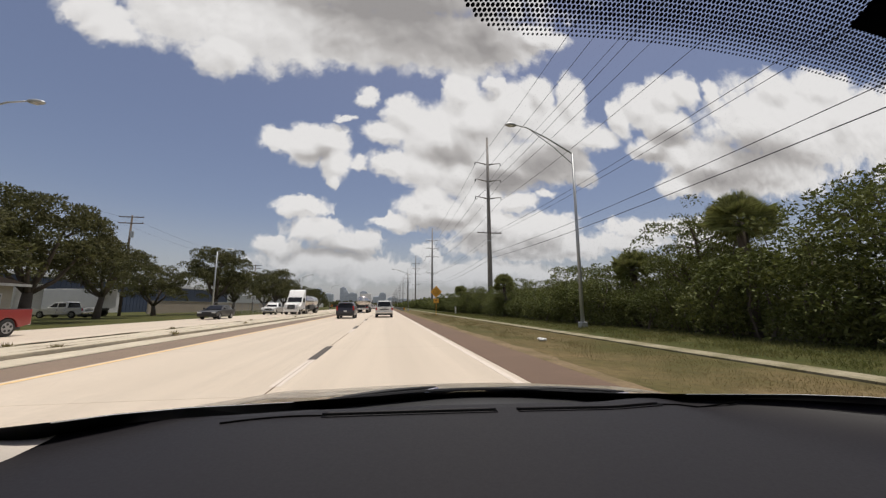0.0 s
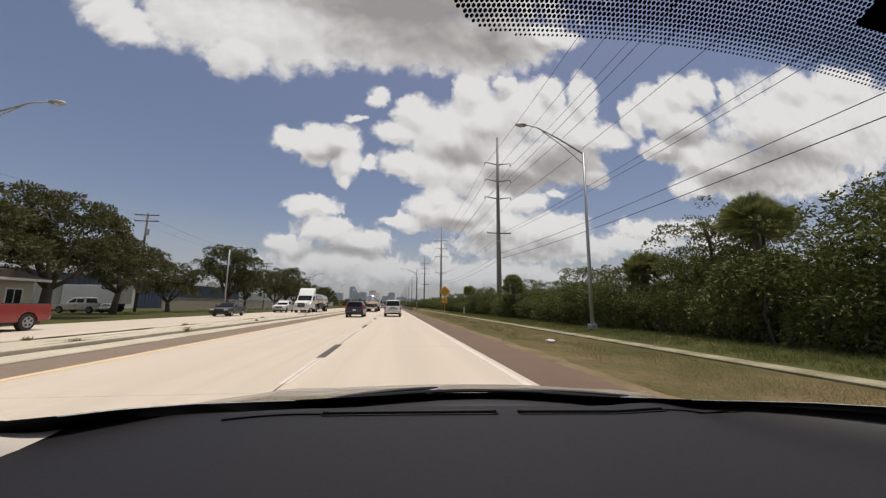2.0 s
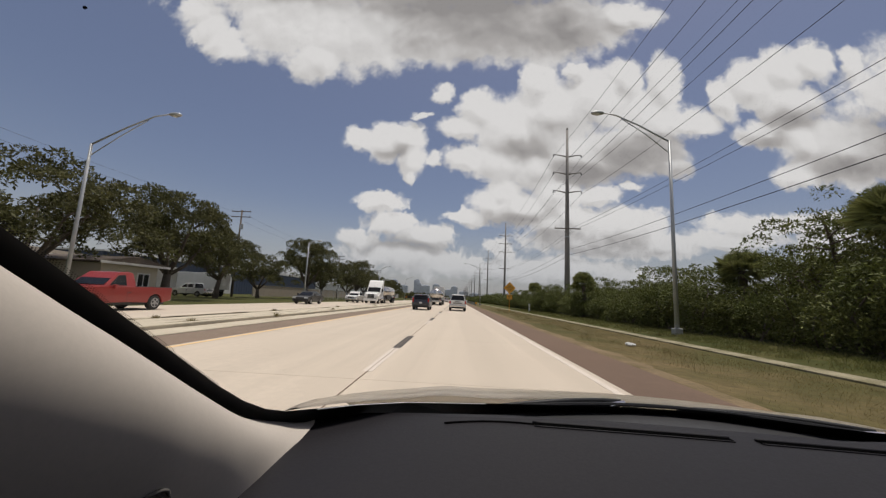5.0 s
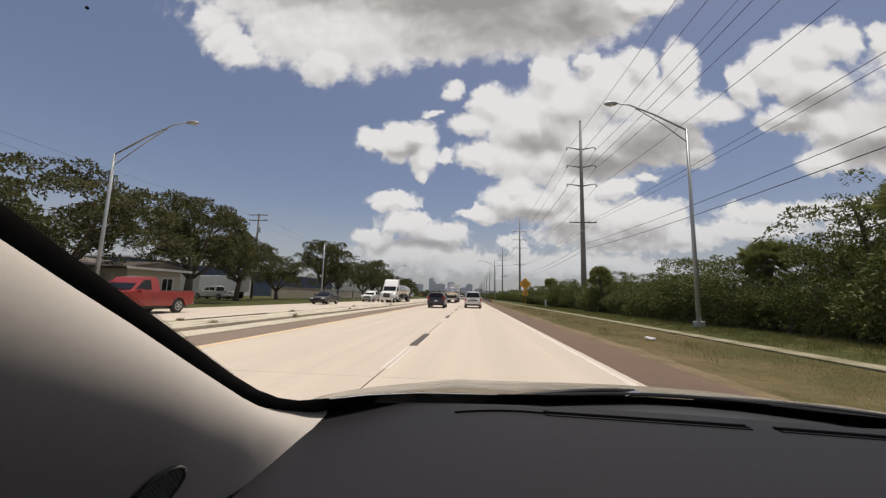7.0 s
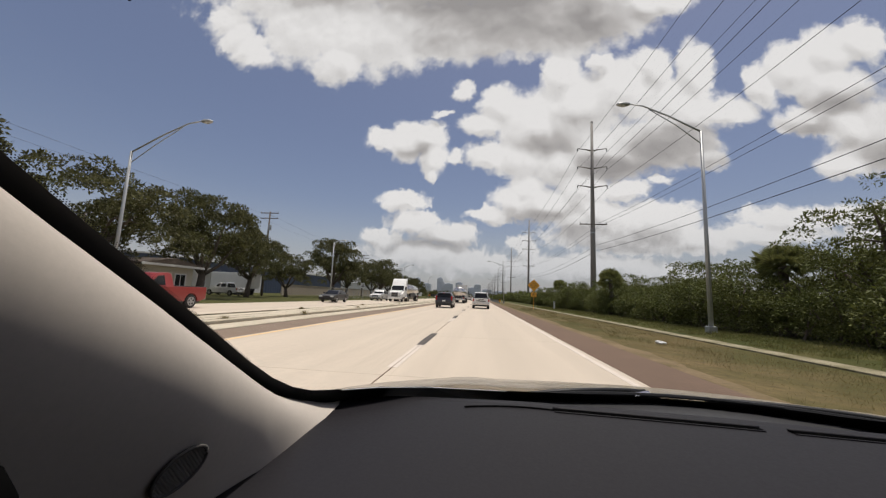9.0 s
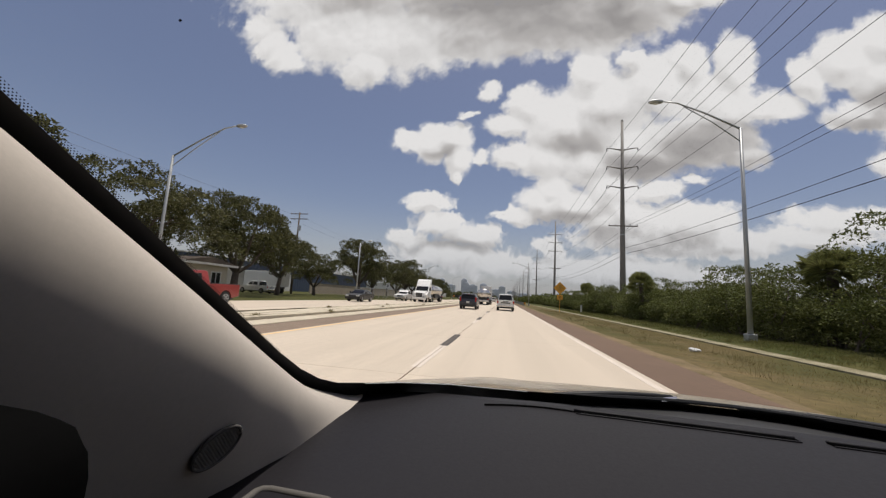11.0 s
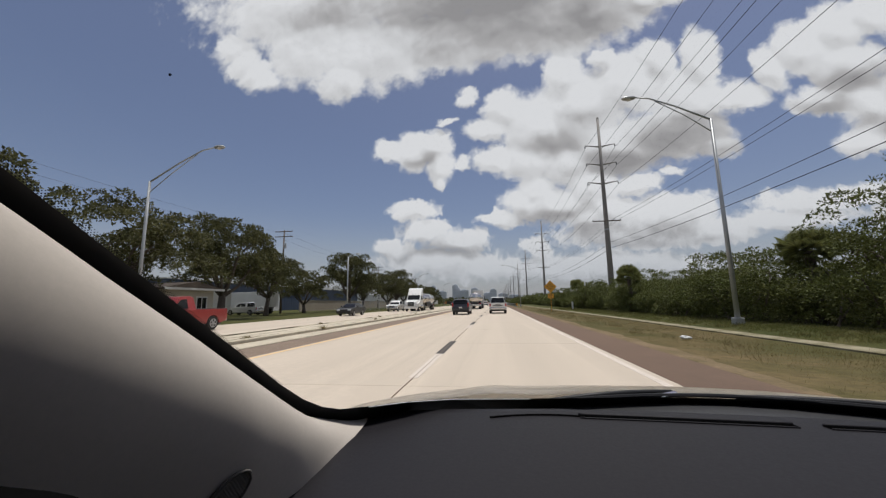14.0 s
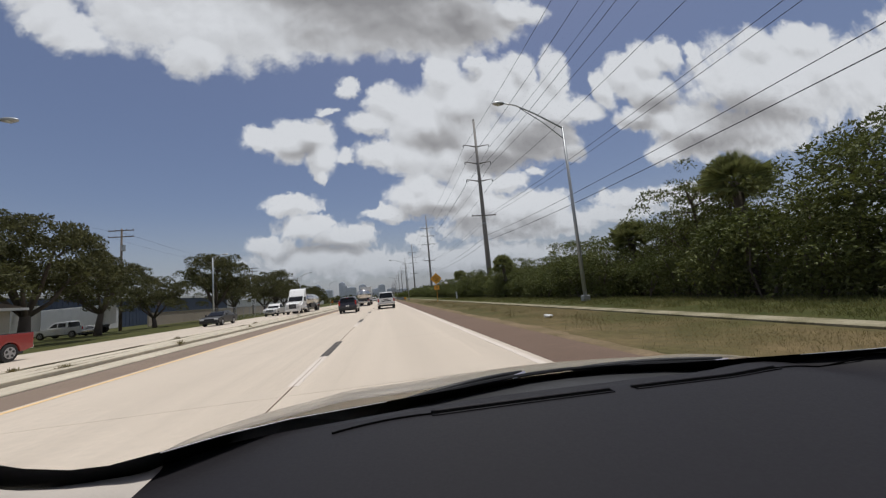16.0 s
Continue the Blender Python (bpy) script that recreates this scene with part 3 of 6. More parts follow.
def build_median():
    root = thing("median", "low concrete median with kerbs, gaps and dry weeds", "median", kind="structure")
    def kerb(name, xa, xb, z, mat=CONCRETE_OLD, step=18.0):
        b = boxed(xa, xb, 0.004, step - 0.004, -0.2, z, bevel=0.025, seg=1)
        me = bpy.data.meshes.new(name)
        b.to_mesh(me)
        b.free()
        me.materials.append(mat)
        long = boxed(xa, xb, 0.0, 700.0, -0.2, z, bevel=0.025, seg=1)
        ml = bpy.data.meshes.new(name)
        long.to_mesh(ml)
        long.free()
        ml.materials.append(mat)
        for k in range(12):
            ob = new(name, me)
            ob.location, ob.parent = (0, -36 + step * k, 0), root
        ob = new(name, ml)
        ob.location, ob.parent = (0, -36 + step * 12, 0), root
    for xa, xb, z in ((-9.36, -9.28, 0.022), (-9.68, -9.60, 0.10), (-11.40, -11.33, 0.11), (-11.71, -11.64, 0.012)):
        part("joint_dirt", strip(xa, xb, -36, 700, -0.2, z), INNER, root)
    for x0, wide, z in ((-9.30, 0.13, 0.034), (-9.64, 0.10, 0.154), (-10.45, 0.07, 0.134), (-11.36, 0.13, 0.164), (-11.72, 0.10, 0.024)):
        rows = []
        y = -10.0
        while y < 160:
            mid = x0 + 0.03 * noise.noise((0.8 * y, x0, 0))
            half = max(0.004, wide * (0.25 + 0.9 * noise.noise((0.6 * y, x0, 7)) + 0.5 * noise.noise((2.3 * y, x0, 3))))
            rows.append([(mid - half, y, z), (mid + half, y, z)])
            y += 0.35 if y < 50 else 1.2
        part("joint_dirt", sheet(rows), DIRT, root, "dark dirt and dry moss caught along the joint")
    kerb("gutter", -9.30, -8.32, 0.03)
    kerb("kerb", -9.61, -9.35, 0.15)
    kerb("paving", -11.33, -9.67, 0.13)
    kerb("kerb", -11.65, -11.39, 0.16)
    kerb("gutter", -12.3, -11.70, 0.02)


build_ground()
stretch_of_slabs("road", "pale concrete two-lane carriageway with open slab joints", (-6.84, -2.0, 2.26), -36.0, FAR, 6.0, 0.0, CONCRETE, "road")
stretch_of_slabs("oncoming_road", "pale concrete oncoming carriageway", (-20.35, -16.3, -12.32), -36.0, FAR, 6.0, 0.0, CONCRETE, "road")
stretch_of_slabs("footway", "weathered narrow concrete footway with grass over its edges", (7.95, 8.65), -30.0, 320.0, 1.6, 0.03, WALK, "footway")
road_markings()
build_median()

# ---------------------------------------------------------------- the car that carries the camera
def glass_edge(x):
    return 0.655 + 0.36 * (1 - (x / 0.69) ** 2)


def screen(x, y, lift=0.0):
    """A place on the windscreen above (x, y); lift: towards the outside. The glass swings out a little towards the driver's side."""
    p = Vector((x, y + 0.527 * lift, 1.10 + 0.62 * (glass_edge(x) - y) + 0.85 * lift))
    q = max(0.0, min(1.0, (-x - 0.25) / 0.30))
    c = Vector((-0.42, 0.12, 1.30))
    return c + (1.0 + 0.20 * q * q * (3 - 2 * q)) * (p - c)


def screen_s(x, s, lift=0.0):
    return screen(x, glass_edge(x) - 0.80 * s, lift)


def span(a, b, n):
    return [a + (b - a) * k / n for k in range(n + 1)]


def dash_front(x):
    """Where the dashboard ends below the glass."""
    k = max(0.0, min(1.0, (-x - 0.22) / 0.38))
    near = 0.022 * max(0.0, 1 - (x / 0.55) ** 2) + 0.043 * k * k * (3 - 2 * k)
    if x < 0:
        return 0.93 - 0.27 * x * x - near
    f = min(0.93 - 0.27 * x * x - near, glass_edge(x) - 0.045 * max(0.0, (x - 0.40) / 0.2))
    # further out the top runs up to the dark border of the glass
    border = 0.868 - 1.18 * (x - 0.425)
    k = max(0.0, min(1.0, (x - 0.24) / 0.24))
    return f + k * k * (3 - 2 * k) * (min(f, border) - f)


def dash_z(x, y):
    back = max(0.0, 0.48 - y)
    f = dash_front(x)
    if x < 0:
        rise = 0.010 * max(0.0, min(1.0, (-x - 0.35) / 0.25))
    else:
        k = max(0.0, min(1.0, (x - 0.22) / 0.30))
        rise = 0.86 * max(0.0, 0.62 * (glass_edge(x) - f) + 0.002) * k * k * (3 - 2 * k)
    q = max(0.0, min(1.0, (y - 0.35) / (f - 0.35)))
    return 1.098 - 0.9 * back ** 2 + rise * (q ** 3 if x > 0 else 1.0) - 0.010 * max(0.0, (y - 0.86) / 0.07)


def build_car_shell(car, hood):
    """The outside of the car: sides with wheel arches, windows, roof, both ends and wheels."""
    def arch(y, n=12):
        return [(y + 0.40 * math.cos(a), 0.35 + 0.40 * math.sin(a)) for a in span(math.pi * 1.03, -0.03 * math.pi, n)]
    belt = [(2.10, 0.58), (1.85, 0.74), (1.6, 0.86), (1.3, 0.945), (1.0, 0.96), (0.5, 0.965), (0.2, 1.03), (-0.2, 1.07), (-1.2, 1.10), (-1.82, 1.12)]
    outline = [(-1.90, 0.95), (-1.90, 0.45), (-1.80, 0.32)] + arch(-1.25) + [(-0.8, 0.27), (1.1, 0.27)] + arch(1.55) + [(2.1, 0.30), (2.26, 0.36), (2.28, 0.50)] + belt
    for sx in (-1, 1):
        a, b = sorted((sx * 0.825, sx * 0.905))
        side = part("body_side", prism(outline, a, b, 0.018), PAINT_OWN, car, "champagne-coloured side panel with wheel arches", smooth=True)
        x = sx * 0.9065
        part("sill", boxed(x - 0.012, x + 0.012, -0.82, 1.12, 0.25, 0.34, bevel=0.008), BLACK_TRIM, side)
        for y0, y1 in ((0.02, 1.02), (-0.98, -0.01)):
            seam = tube([(x, y0, 0.40), (x, y0, 0.94 if y0 > 0 else 1.06), (x, y1, 0.95 if y0 > 0 else 1.04)], 0.003, 4)
            part("door_seam", seam, SLOT, side)
            part("door_handle", tube([(x, y0 + 0.07, 0.87), (x + sx * 0.03, y0 + 0.10, 0.875), (x + sx * 0.03, y0 + 0.24, 0.875), (x, y0 + 0.27, 0.87)], 0.012, 8), PAINT_OWN, side, smooth=True)
        part("rub_strip", boxed(x - 0.008, x + 0.008, -0.80, 1.10, 0.60, 0.64, bevel=0.006), BLACK_TRIM, side)
        # upper side with its windows
        top = [(0.10, 1.06), (-0.05, 1.60), (-0.35, 1.66), (-1.45, 1.65), (-1.70, 1.50), (-1.84, 1.12)]
        c, d = sorted((sx * 0.822, sx * 0.850))
        upper = part("window_frame", prism(top, c, d, 0.010), PAINT_OWN, car)
        xg = sx * 0.8515
        for pts in ([(0.04, 1.09), (-0.07, 1.56), (-0.42, 1.60), (-0.44, 1.11)], [(-0.50, 1.11), (-0.48, 1.60), (-1.20, 1.59), (-1.22, 1.13)], [(-1.28, 1.14), (-1.26, 1.58), (-1.44, 1.56), (-1.66, 1.30), (-1.70, 1.16)]):
            part("side_window", prism(pts, xg - 0.003, xg + 0.003, 0.001), CAR_GLASS, upper, "dark tinted side glass")
        mir = part("wing_mirror", boxed(sx * 1.0 - 0.09, sx * 1.0 + 0.09, 0.16, 0.28, 0.88, 1.00, bevel=0.035, seg=3), PAINT_OWN, car, smooth=True)
        part("mirror_glass", boxed(sx * 1.0 - 0.07, sx * 1.0 + 0.07, 0.152, 0.158, 0.895, 0.985), CHROME, mir)
        part("headlamp", boxed(sx * 0.70 - 0.16, sx * 0.70 + 0.16, 2.15, 2.315, 0.50, 0.60, bevel=0.03, seg=3), LAMP_LENS, car, smooth=True)
        part("tail_lamp", boxed(sx * 0.78 - 0.08, sx * 0.78 + 0.08, -1.935, -1.84, 0.86, 1.10, bevel=0.02), RED_LENS, car)
        for y in (-1.25, 1.55):
            wh = part("wheel", disc_x(bmesh.new(), sx * 0.80 - 0.10, sx * 0.80 + 0.10, y, 0.33, 0.33, 32, 0.025), TYRE, car)
            part("rim", disc_x(bmesh.new(), sx * 0.80 - 0.106, sx * 0.80 + 0.106, y, 0.33, 0.21, 24, 0.01), RIM, wh)
            for k in range(5):
                a = k * math.tau / 5 + 0.3
                xs = sx * 0.909
                part("spoke", tube([(xs, y + 0.04 * math.cos(a), 0.33 + 0.04 * math.sin(a)), (xs, y + 0.19 * math.cos(a), 0.33 + 0.19 * math.sin(a))], [0.022, 0.016], 6), RIM, wh)
            part("wheel_well", boxed(sx * 0.70 - 0.02, sx * 0.70 + 0.02, y - 0.42, y + 0.42, 0.36, 0.74), SLOT, car)
    xs = span(-0.80, 0.80, 16)
    roof = thicken(sheet([[(x, y - 0.30 * (x / 0.80) ** 2 * (y > 0), z + 0.035 * (1 - (x / 0.80) ** 2)) for x in xs] for y, z in ((0.20, 1.668), (0.05, 1.69), (-0.4, 1.705), (-1.0, 1.70), (-1.45, 1.675), (-1.72, 1.62))]), 0.008)
    part("roof", roof, PAINT_OWN, car, "champagne-coloured painted roof", smooth=True)
    gate = part("tailgate", prism([(-1.70, 0.95), (-1.90, 0.95), (-1.86, 1.16), (-1.74, 1.62), (-1.69, 1.62)], -0.82, 0.82, 0.015), PAINT_OWN, car)
    part("rear_window", prism([(-1.868, 1.17), (-1.758, 1.56), (-1.752, 1.56), (-1.862, 1.17)], -0.66, 0.66), CAR_GLASS, gate)
    part("rear_bumper", prism([(-1.78, 0.30), (-1.92, 0.36), (-1.97, 0.55), (-1.95, 0.72), (-1.88, 0.94), (-1.72, 0.94)], -0.87, 0.87, 0.03), PAINT_OWN, car, smooth=True)
    part("number_plate", boxed(-0.15, 0.15, -1.985, -1.955, 0.58, 0.73, bevel=0.004), PLATE, car)
    front = part("front_bumper", prism([(2.10, 0.26), (2.30, 0.28), (2.36, 0.40), (2.35, 0.50), (2.27, 0.565), (2.10, 0.56)], -0.87, 0.87, 0.03), PAINT_OWN, car, smooth=True)
    part("grille", boxed(-0.42, 0.42, 2.33, 2.366, 0.40, 0.49, bevel=0.006), BLACK_TRIM, front)
    part("lower_grille", boxed(-0.50, 0.50, 2.31, 2.345, 0.30, 0.36, bevel=0.006), BLACK_TRIM, front)


def build_own_car():
    car = thing("car_cabin", "inside of a car: dark grey dashboard, beige pillar trim and windscreen", "car")
    car.matrix_basis = Matrix.Translation((0, 0, 1.1)) @ pose(0, 0, 0, 0, 1.3, 0) @ Matrix.Translation((0, 0, -1.1))
    # dashboard
    xs = span(-0.76, 0.76, 40)
    front = dash_front
    rows = [[(x, front(x) - (front(x) - 0.30) * q, dash_z(x, front(x) - (front(x) - 0.30) * q)) for x in xs] for q in span(0, 1, 30)]
    rows.insert(0, [(x, front(x) + 0.006, dash_z(x, front(x)) - 0.02) for x in xs])
    bm = sheet(rows)
    face_edge = [(x, 0.27, 0.98) for x in xs], [(x, 0.30, 0.70) for x in xs]
    low = sheet([rows[-1], *face_edge])
    me = bpy.data.meshes.new("tmp")
    low.to_mesh(me)
    low.free()
    bm.from_mesh(me)
    bpy.data.meshes.remove(me)
    bmesh.ops.remove_doubles(bm, verts=bm.verts, dist=0.0005)
    dash = part("dashboard", bm, DASH, car, "dark grey grained plastic dashboard top", smooth=True)
    # demister slots with a fine groove running out to each side
    def slot(xa, xb):
        n = 24
        def rail(off, dz):
            return [(x, 0.828 - 0.05 * (x + 0.0) ** 2 + off, dash_z(x, 0.825) + dz) for x in span(xa, xb, n)]
        part("vent_slot", thicken(sheet([rail(-0.006, 0.0015), rail(0.006, 0.0015)]), 0.001), SLOT, dash, "black demister slot")
        lip = bmesh.new()
        tube(rail(0.008, 0.002), 0.0026, 6, lip)
        tube(rail(-0.008, 0.001), 0.0014, 6, lip)
        part("vent_lip", lip, DASH, dash, smooth=True)
        lv = bmesh.new()
        x = xa + 0.006
        while x < xb:
            y = 0.828 - 0.05 * x ** 2
            box(lv, x, x + 0.0016, y - 0.006, y + 0.006, dash_z(x, y), dash_z(x, y) + 0.0018)
            x += 0.011
        part("vent_louvre", lv, SLOT, dash)
    slot(-0.352, -0.015)
    slot(0.03, 0.345)
    for xa, xb, sgn in ((-0.505, -0.352, -1), (0.345, 0.48, 1)):
        pts = []
        for k in range(13):
            q = k / 12
            x = xa + (xb - xa) * q
            e = (1 - q) if sgn < 0 else q
            pts.append((x, 0.828 - 0.05 * x * x - 0.045 * e ** 2, dash_z(x, 0.81) + 0.0012))
        part("groove", tube(pts, 0.0018, 5), SLOT, dash)
    # side air outlet in the corner
    vent_z = dash_z(-0.65, 0.415) + 0.004
    rim = [(-0.640 + 0.034 * max(-1, min(1, 1.3 * math.cos(a))), 0.410 + 0.026 * max(-1, min(1, 1.3 * math.sin(a))), vent_z) for a in span(0, 2 * math.pi, 32)]
    outlet = part("air_outlet", tube(rim, 0.0030, 8), LINER, dash, "grey rim of the side air outlet", smooth=True)
    g = bmesh.new()
    g.faces.new([g.verts.new(p) for p in rim[:-1]])
    part("outlet_gap", g, DASH, outlet)
    # windscreen and its black ceramic border
    gx = span(-0.715, 0.715, 36)
    glass = part("windscreen", sheet([[screen_s(x, s) for x in gx] for s in span(0.0, 1.0, 16)]), CLEAR, car, "clear windscreen glass", smooth=True)
    glass.visible_shadow = False
    inner = ((0.686, -0.20), (0.686, 0.20), (0.686, 0.32), (0.6861, 0.42), (0.6862, 0.47), (0.684, 0.508), (0.678, 0.540), (0.667, 0.566), (0.642, 0.597), (0.605, 0.637), (0.548, 0.703), (0.425, 0.840), (0.32, 0.924), (0.22, 0.978), (0.10, 1.012), (0.0, 1.022))
    outer = ((0.706, -0.20), (0.706, 0.20), (0.706, 0.36), (0.706, 0.43), (0.706, 0.48), (0.703, 0.515), (0.696, 0.545), (0.684, 0.574), (0.668, 0.602), (0.64, 0.645), (0.585, 0.71), (0.46, 0.87), (0.34, 0.96), (0.23, 1.03), (0.11, 1.07), (0.0, 1.08))
    far_out = [(x + (0.02 if y < 0.66 else 0.0), y + (0.015 if y >= 0.55 else 0.0)) for x, y in outer]
    for sx in (-1, 1):
        part("frit_band", sheet([[screen(sx * x, y, -0.003) for x, y in inner], [screen(sx * x, y, -0.003) for x, y in far_out]]), FRIT, glass, "black ceramic band along the glass")
        # moulding in plain white: the glint of sky is put into its colour
        edge = [screen(sx * x, y - 0.001, -0.0045) for x, y in inner[8:-4]]
        part("glass_moulding", tube(edge, 0.0008, 6), PLATE, car, "thin moulding at the foot of the glass, painted white for its glint", smooth=True)
    part("frit_band", sheet([[screen_s(x, s, -0.003) for x in gx] for s in (0.972, 1.0)]), FRIT, glass)

    def dots(places, r0, name):
        vs, fs = [], []
        for x, y, *share in places:
            k0 = len(vs)
            q = r0 * (share[0] if share else 1.0)
            for k in range(6):
                a = k * math.pi / 3
                vs.append(tuple(screen(x + q * math.cos(a), y + q * 0.88 * math.sin(a), -0.003)))
            fs.append(tuple(range(k0, k0 + 6)))
        m = bpy.data.meshes.new(name)
        m.from_pydata(vs, [], fs)
        tagged(part(name, m, FRIT, glass, "black ceramic dots printed on the glass"), kind="stuff")

    spots, pitch = [], 0.0037
    j = 0
    y = 0.330
    while y > 0.16:
        x = -0.222 + (pitch / 2 if j % 2 else 0)
        while x < 0.52:
            dx, dy = max(0.0, -0.150 - x), max(0.0, y - 0.262)
            if dx * dx / 0.072 ** 2 + dy * dy / 0.068 ** 2 <= 1.0 and x > -0.222:
                spots.append((x, y, min(1.0, 0.62 + j * 0.08)))
            x += pitch
        y -= pitch * 0.74
        j += 1
    dots(spots, 0.0016, "frit_dots")
    spots = []
    for side in (-1, 1):
        for k in range(440):
            for row in range(4):
                y = 0.470 - 0.0014 * (k + 0.5 * (row % 2))
                if y < 0.47 - 0.06 * row:
                    spots.append((side * (0.6855 - 0.0010 * row), y, 1.0 - 0.1 * row))
    dots(spots, 0.00042, "frit_dots")
    part("insect_spot", tube([screen(-0.6178, 0.2555, 0.0), screen(-0.6178, 0.2555, 0.0008)], 0.0006, 7), SLOT, glass, "tiny dark insect spot stuck to the glass")
    # sensor housing behind the mirror
    hs = []
    for x in span(0.118, 0.37, 6):
        hs.append([screen(x, y, l) for y, l in ((0.300, -0.004), (0.292, -0.035), (0.23, -0.06), (0.16, -0.06), (0.15, -0.004))])
    b = sheet(hs)
    ends = [[hs[0][k] for k in range(5)], [hs[-1][k] for k in range(5)]]
    for e in ends:
        b.faces.new([b.verts.new(p) for p in e])
    part("mirror_housing", b, SLOT, car, "black plastic sensor housing at the mirror")
    # pillars: trim that turns away from the glass
    def along(pts, q):
        """A place on a run of points, q from 0 to 1."""
        f = q * (len(pts) - 1)
        i = min(int(f), len(pts) - 2)
        return [a + (c - a) * (f - i) for a, c in zip(pts[i], pts[i + 1])]

    upper = ((0.658, 0.617), (0.670, 0.597), (0.6835, 0.567), (0.6945, 0.538), (0.7015, 0.507), (0.7045, 0.466), (0.7055, 0.41), (0.7055, 0.34), (0.7055, 0.27), (0.7055, 0.18), (0.7055, 0.04), (0.7055, -0.20))
    lower_right = ((0.660, 0.617), (0.674, 0.604), (0.684, 0.580), (0.690, 0.552), (0.694, 0.520), (0.698, 0.48), (0.706, 0.44), (0.735, 0.39), (0.77, 0.32), (0.79, 0.22), (0.80, 0.08), (0.80, -0.15))
    lower_left = ((0.700, 0.725), (0.693, 0.70), (0.691, 0.67), (0.690, 0.635), (0.689, 0.595), (0.689, 0.55), (0.691, 0.50), (0.705, 0.44), (0.74, 0.36), (0.78, 0.25), (0.80, 0.10), (0.80, -0.15))

    def panel(sx, q, w):
        """The trim between the glass and the dashboard's side: q up along the pillar, w away from the glass."""
        xa, ya = along(upper, q)
        xb, yb = along(lower_left if sx < 0 else lower_right, q)
        a, c = screen(sx * xa, ya, -0.004), Vector((sx * xb, yb, dash_z(sx * xb, yb) + (0.003 if sx < 0 else -0.004) - 0.05 * q * q))
        p = a.lerp(c, w)
        swell = 0.077 * max(0.0, min(1.0, 1.7 * (q - 0.17))) * math.sin(math.pi * min(1.0, w ** (0.63 - 0.13 * q)))
        return p + Vector((-sx * swell, 0, 0))

    for sx, name in ((-1, "pillar_trim"), (1, "pillar_trim")):
        rows = [[panel(sx, q, w) for w in span(0, 1, 26)] for q in span(0, 1, 44)]
        pil = part(name, sheet(rows), TRIM, car, "beige cloth-covered windscreen pillar trim", smooth=True)
        if sx < 0:
            c = panel(-1, 0.66, 0.68)
            nrm = (panel(-1, 0.67, 0.68) - c).cross(panel(-1, 0.66, 0.69) - c).normalized()
            nrm = nrm if nrm.x > 0 else -nrm
            u = Vector((0, 0.75, 0.66)).normalized()
            u = (u - nrm * u.dot(nrm)).normalized()
            v = nrm.cross(u)
            ring = tube([c + nrm * 0.0022 + 0.0185 * math.cos(a) * u + 0.0145 * math.sin(a) * v for a in span(0, 2 * math.pi, 32)], 0.0014, 6)
            part("speaker_ring", ring, LINER, pil, "thin ring round the speaker", smooth=True)
            g = bmesh.new()
            vs = [g.verts.new(c + nrm * 0.0012 + 0.0185 * math.cos(a) * u + 0.0145 * math.sin(a) * v) for a in span(0, 2 * math.pi, 32)[:-1]]
            g.faces.new(vs)
            part("speaker_cone", g, SLOT, pil)
            g = bmesh.new()
            for k in range(-8, 9):
                q = k / 9
                w = math.sqrt(1 - q * q)
                tube([c + nrm * 0.0018 + 0.0185 * w * u + 0.0145 * q * v, c + nrm * 0.0018 - 0.0185 * w * u + 0.0145 * q * v], 0.0006, 4, g)
                tube([c + nrm * 0.002 + 0.0185 * q * u + 0.0145 * w * v, c + nrm * 0.002 + 0.0185 * q * u - 0.0145 * w * v], 0.0006, 4, g)
            part("speaker_mesh", g, GRILLE, pil, "dark woven speaker grille")
    # lining that closes the cabin; unseen windowless sides and rear added to block light
    part("headliner", sheet([[(x, y, 1.60 + 0.03 * (1 - (x / 0.8) ** 2)) for x in span(-0.8, 0.8, 12)] for y in (0.20, -0.2, -0.8, -1.7)]), LINER, car, "beige cloth roof lining", smooth=True)
    part("header_rail", boxed(-0.72, 0.72, -0.18, 0.17, 1.595, 1.65, bevel=0.01), LINER, car)
    for sx in (-1, 1):
        part("door_lining", boxed(sx * 0.79 - 0.03, sx * 0.79 + 0.03, -1.7, 0.10, 0.45, 1.64, bevel=0.01), DASH, car)
    part("door_panel", boxed(-0.72, -0.638, -0.35, 0.280, 0.80, 1.223, bevel=0.028, seg=4), SLOT, car, "dark door panel below the side window", smooth=True)
    part("rear_wall", boxed(-0.82, 0.82, -1.76, -1.7, 0.4, 1.64), LINER, car)
    part("floor_pan", boxed(-0.82, 0.82, -1.75, 1.2, 0.33, 0.40), BLACK_TRIM, car)
    # bonnet, cowl and wipers
    def hood(x, y):
        d = y - 1.3
        return 1.049 - 0.214 * d - 0.33 * d * d - 0.075 * (abs(x) / 0.9) ** 3 + 0.006 * math.exp(-((abs(x) - 0.52) / 0.07) ** 2) + 0.008 * math.exp(-((x - 0.05) / 0.3) ** 2)
    part("bonnet", thicken(sheet([[(x, y, hood(x, y)) for x in span(-0.9, 0.9, 36)] for y in span(1.06, 2.25, 24)]), 0.006), PAINT_OWN, car, "champagne-coloured car bonnet, glossy", smooth=True)
    part("cowl", sheet([[(x, glass_edge(x) + o, z) for x in gx] for o, z in ((-0.10, 1.074), (0.0, 1.078), (0.05, 1.074), (0.11, 1.05), (0.3, 0.98))]), BLACK_TRIM, car, "black plastic cowl below the glass", smooth=True)
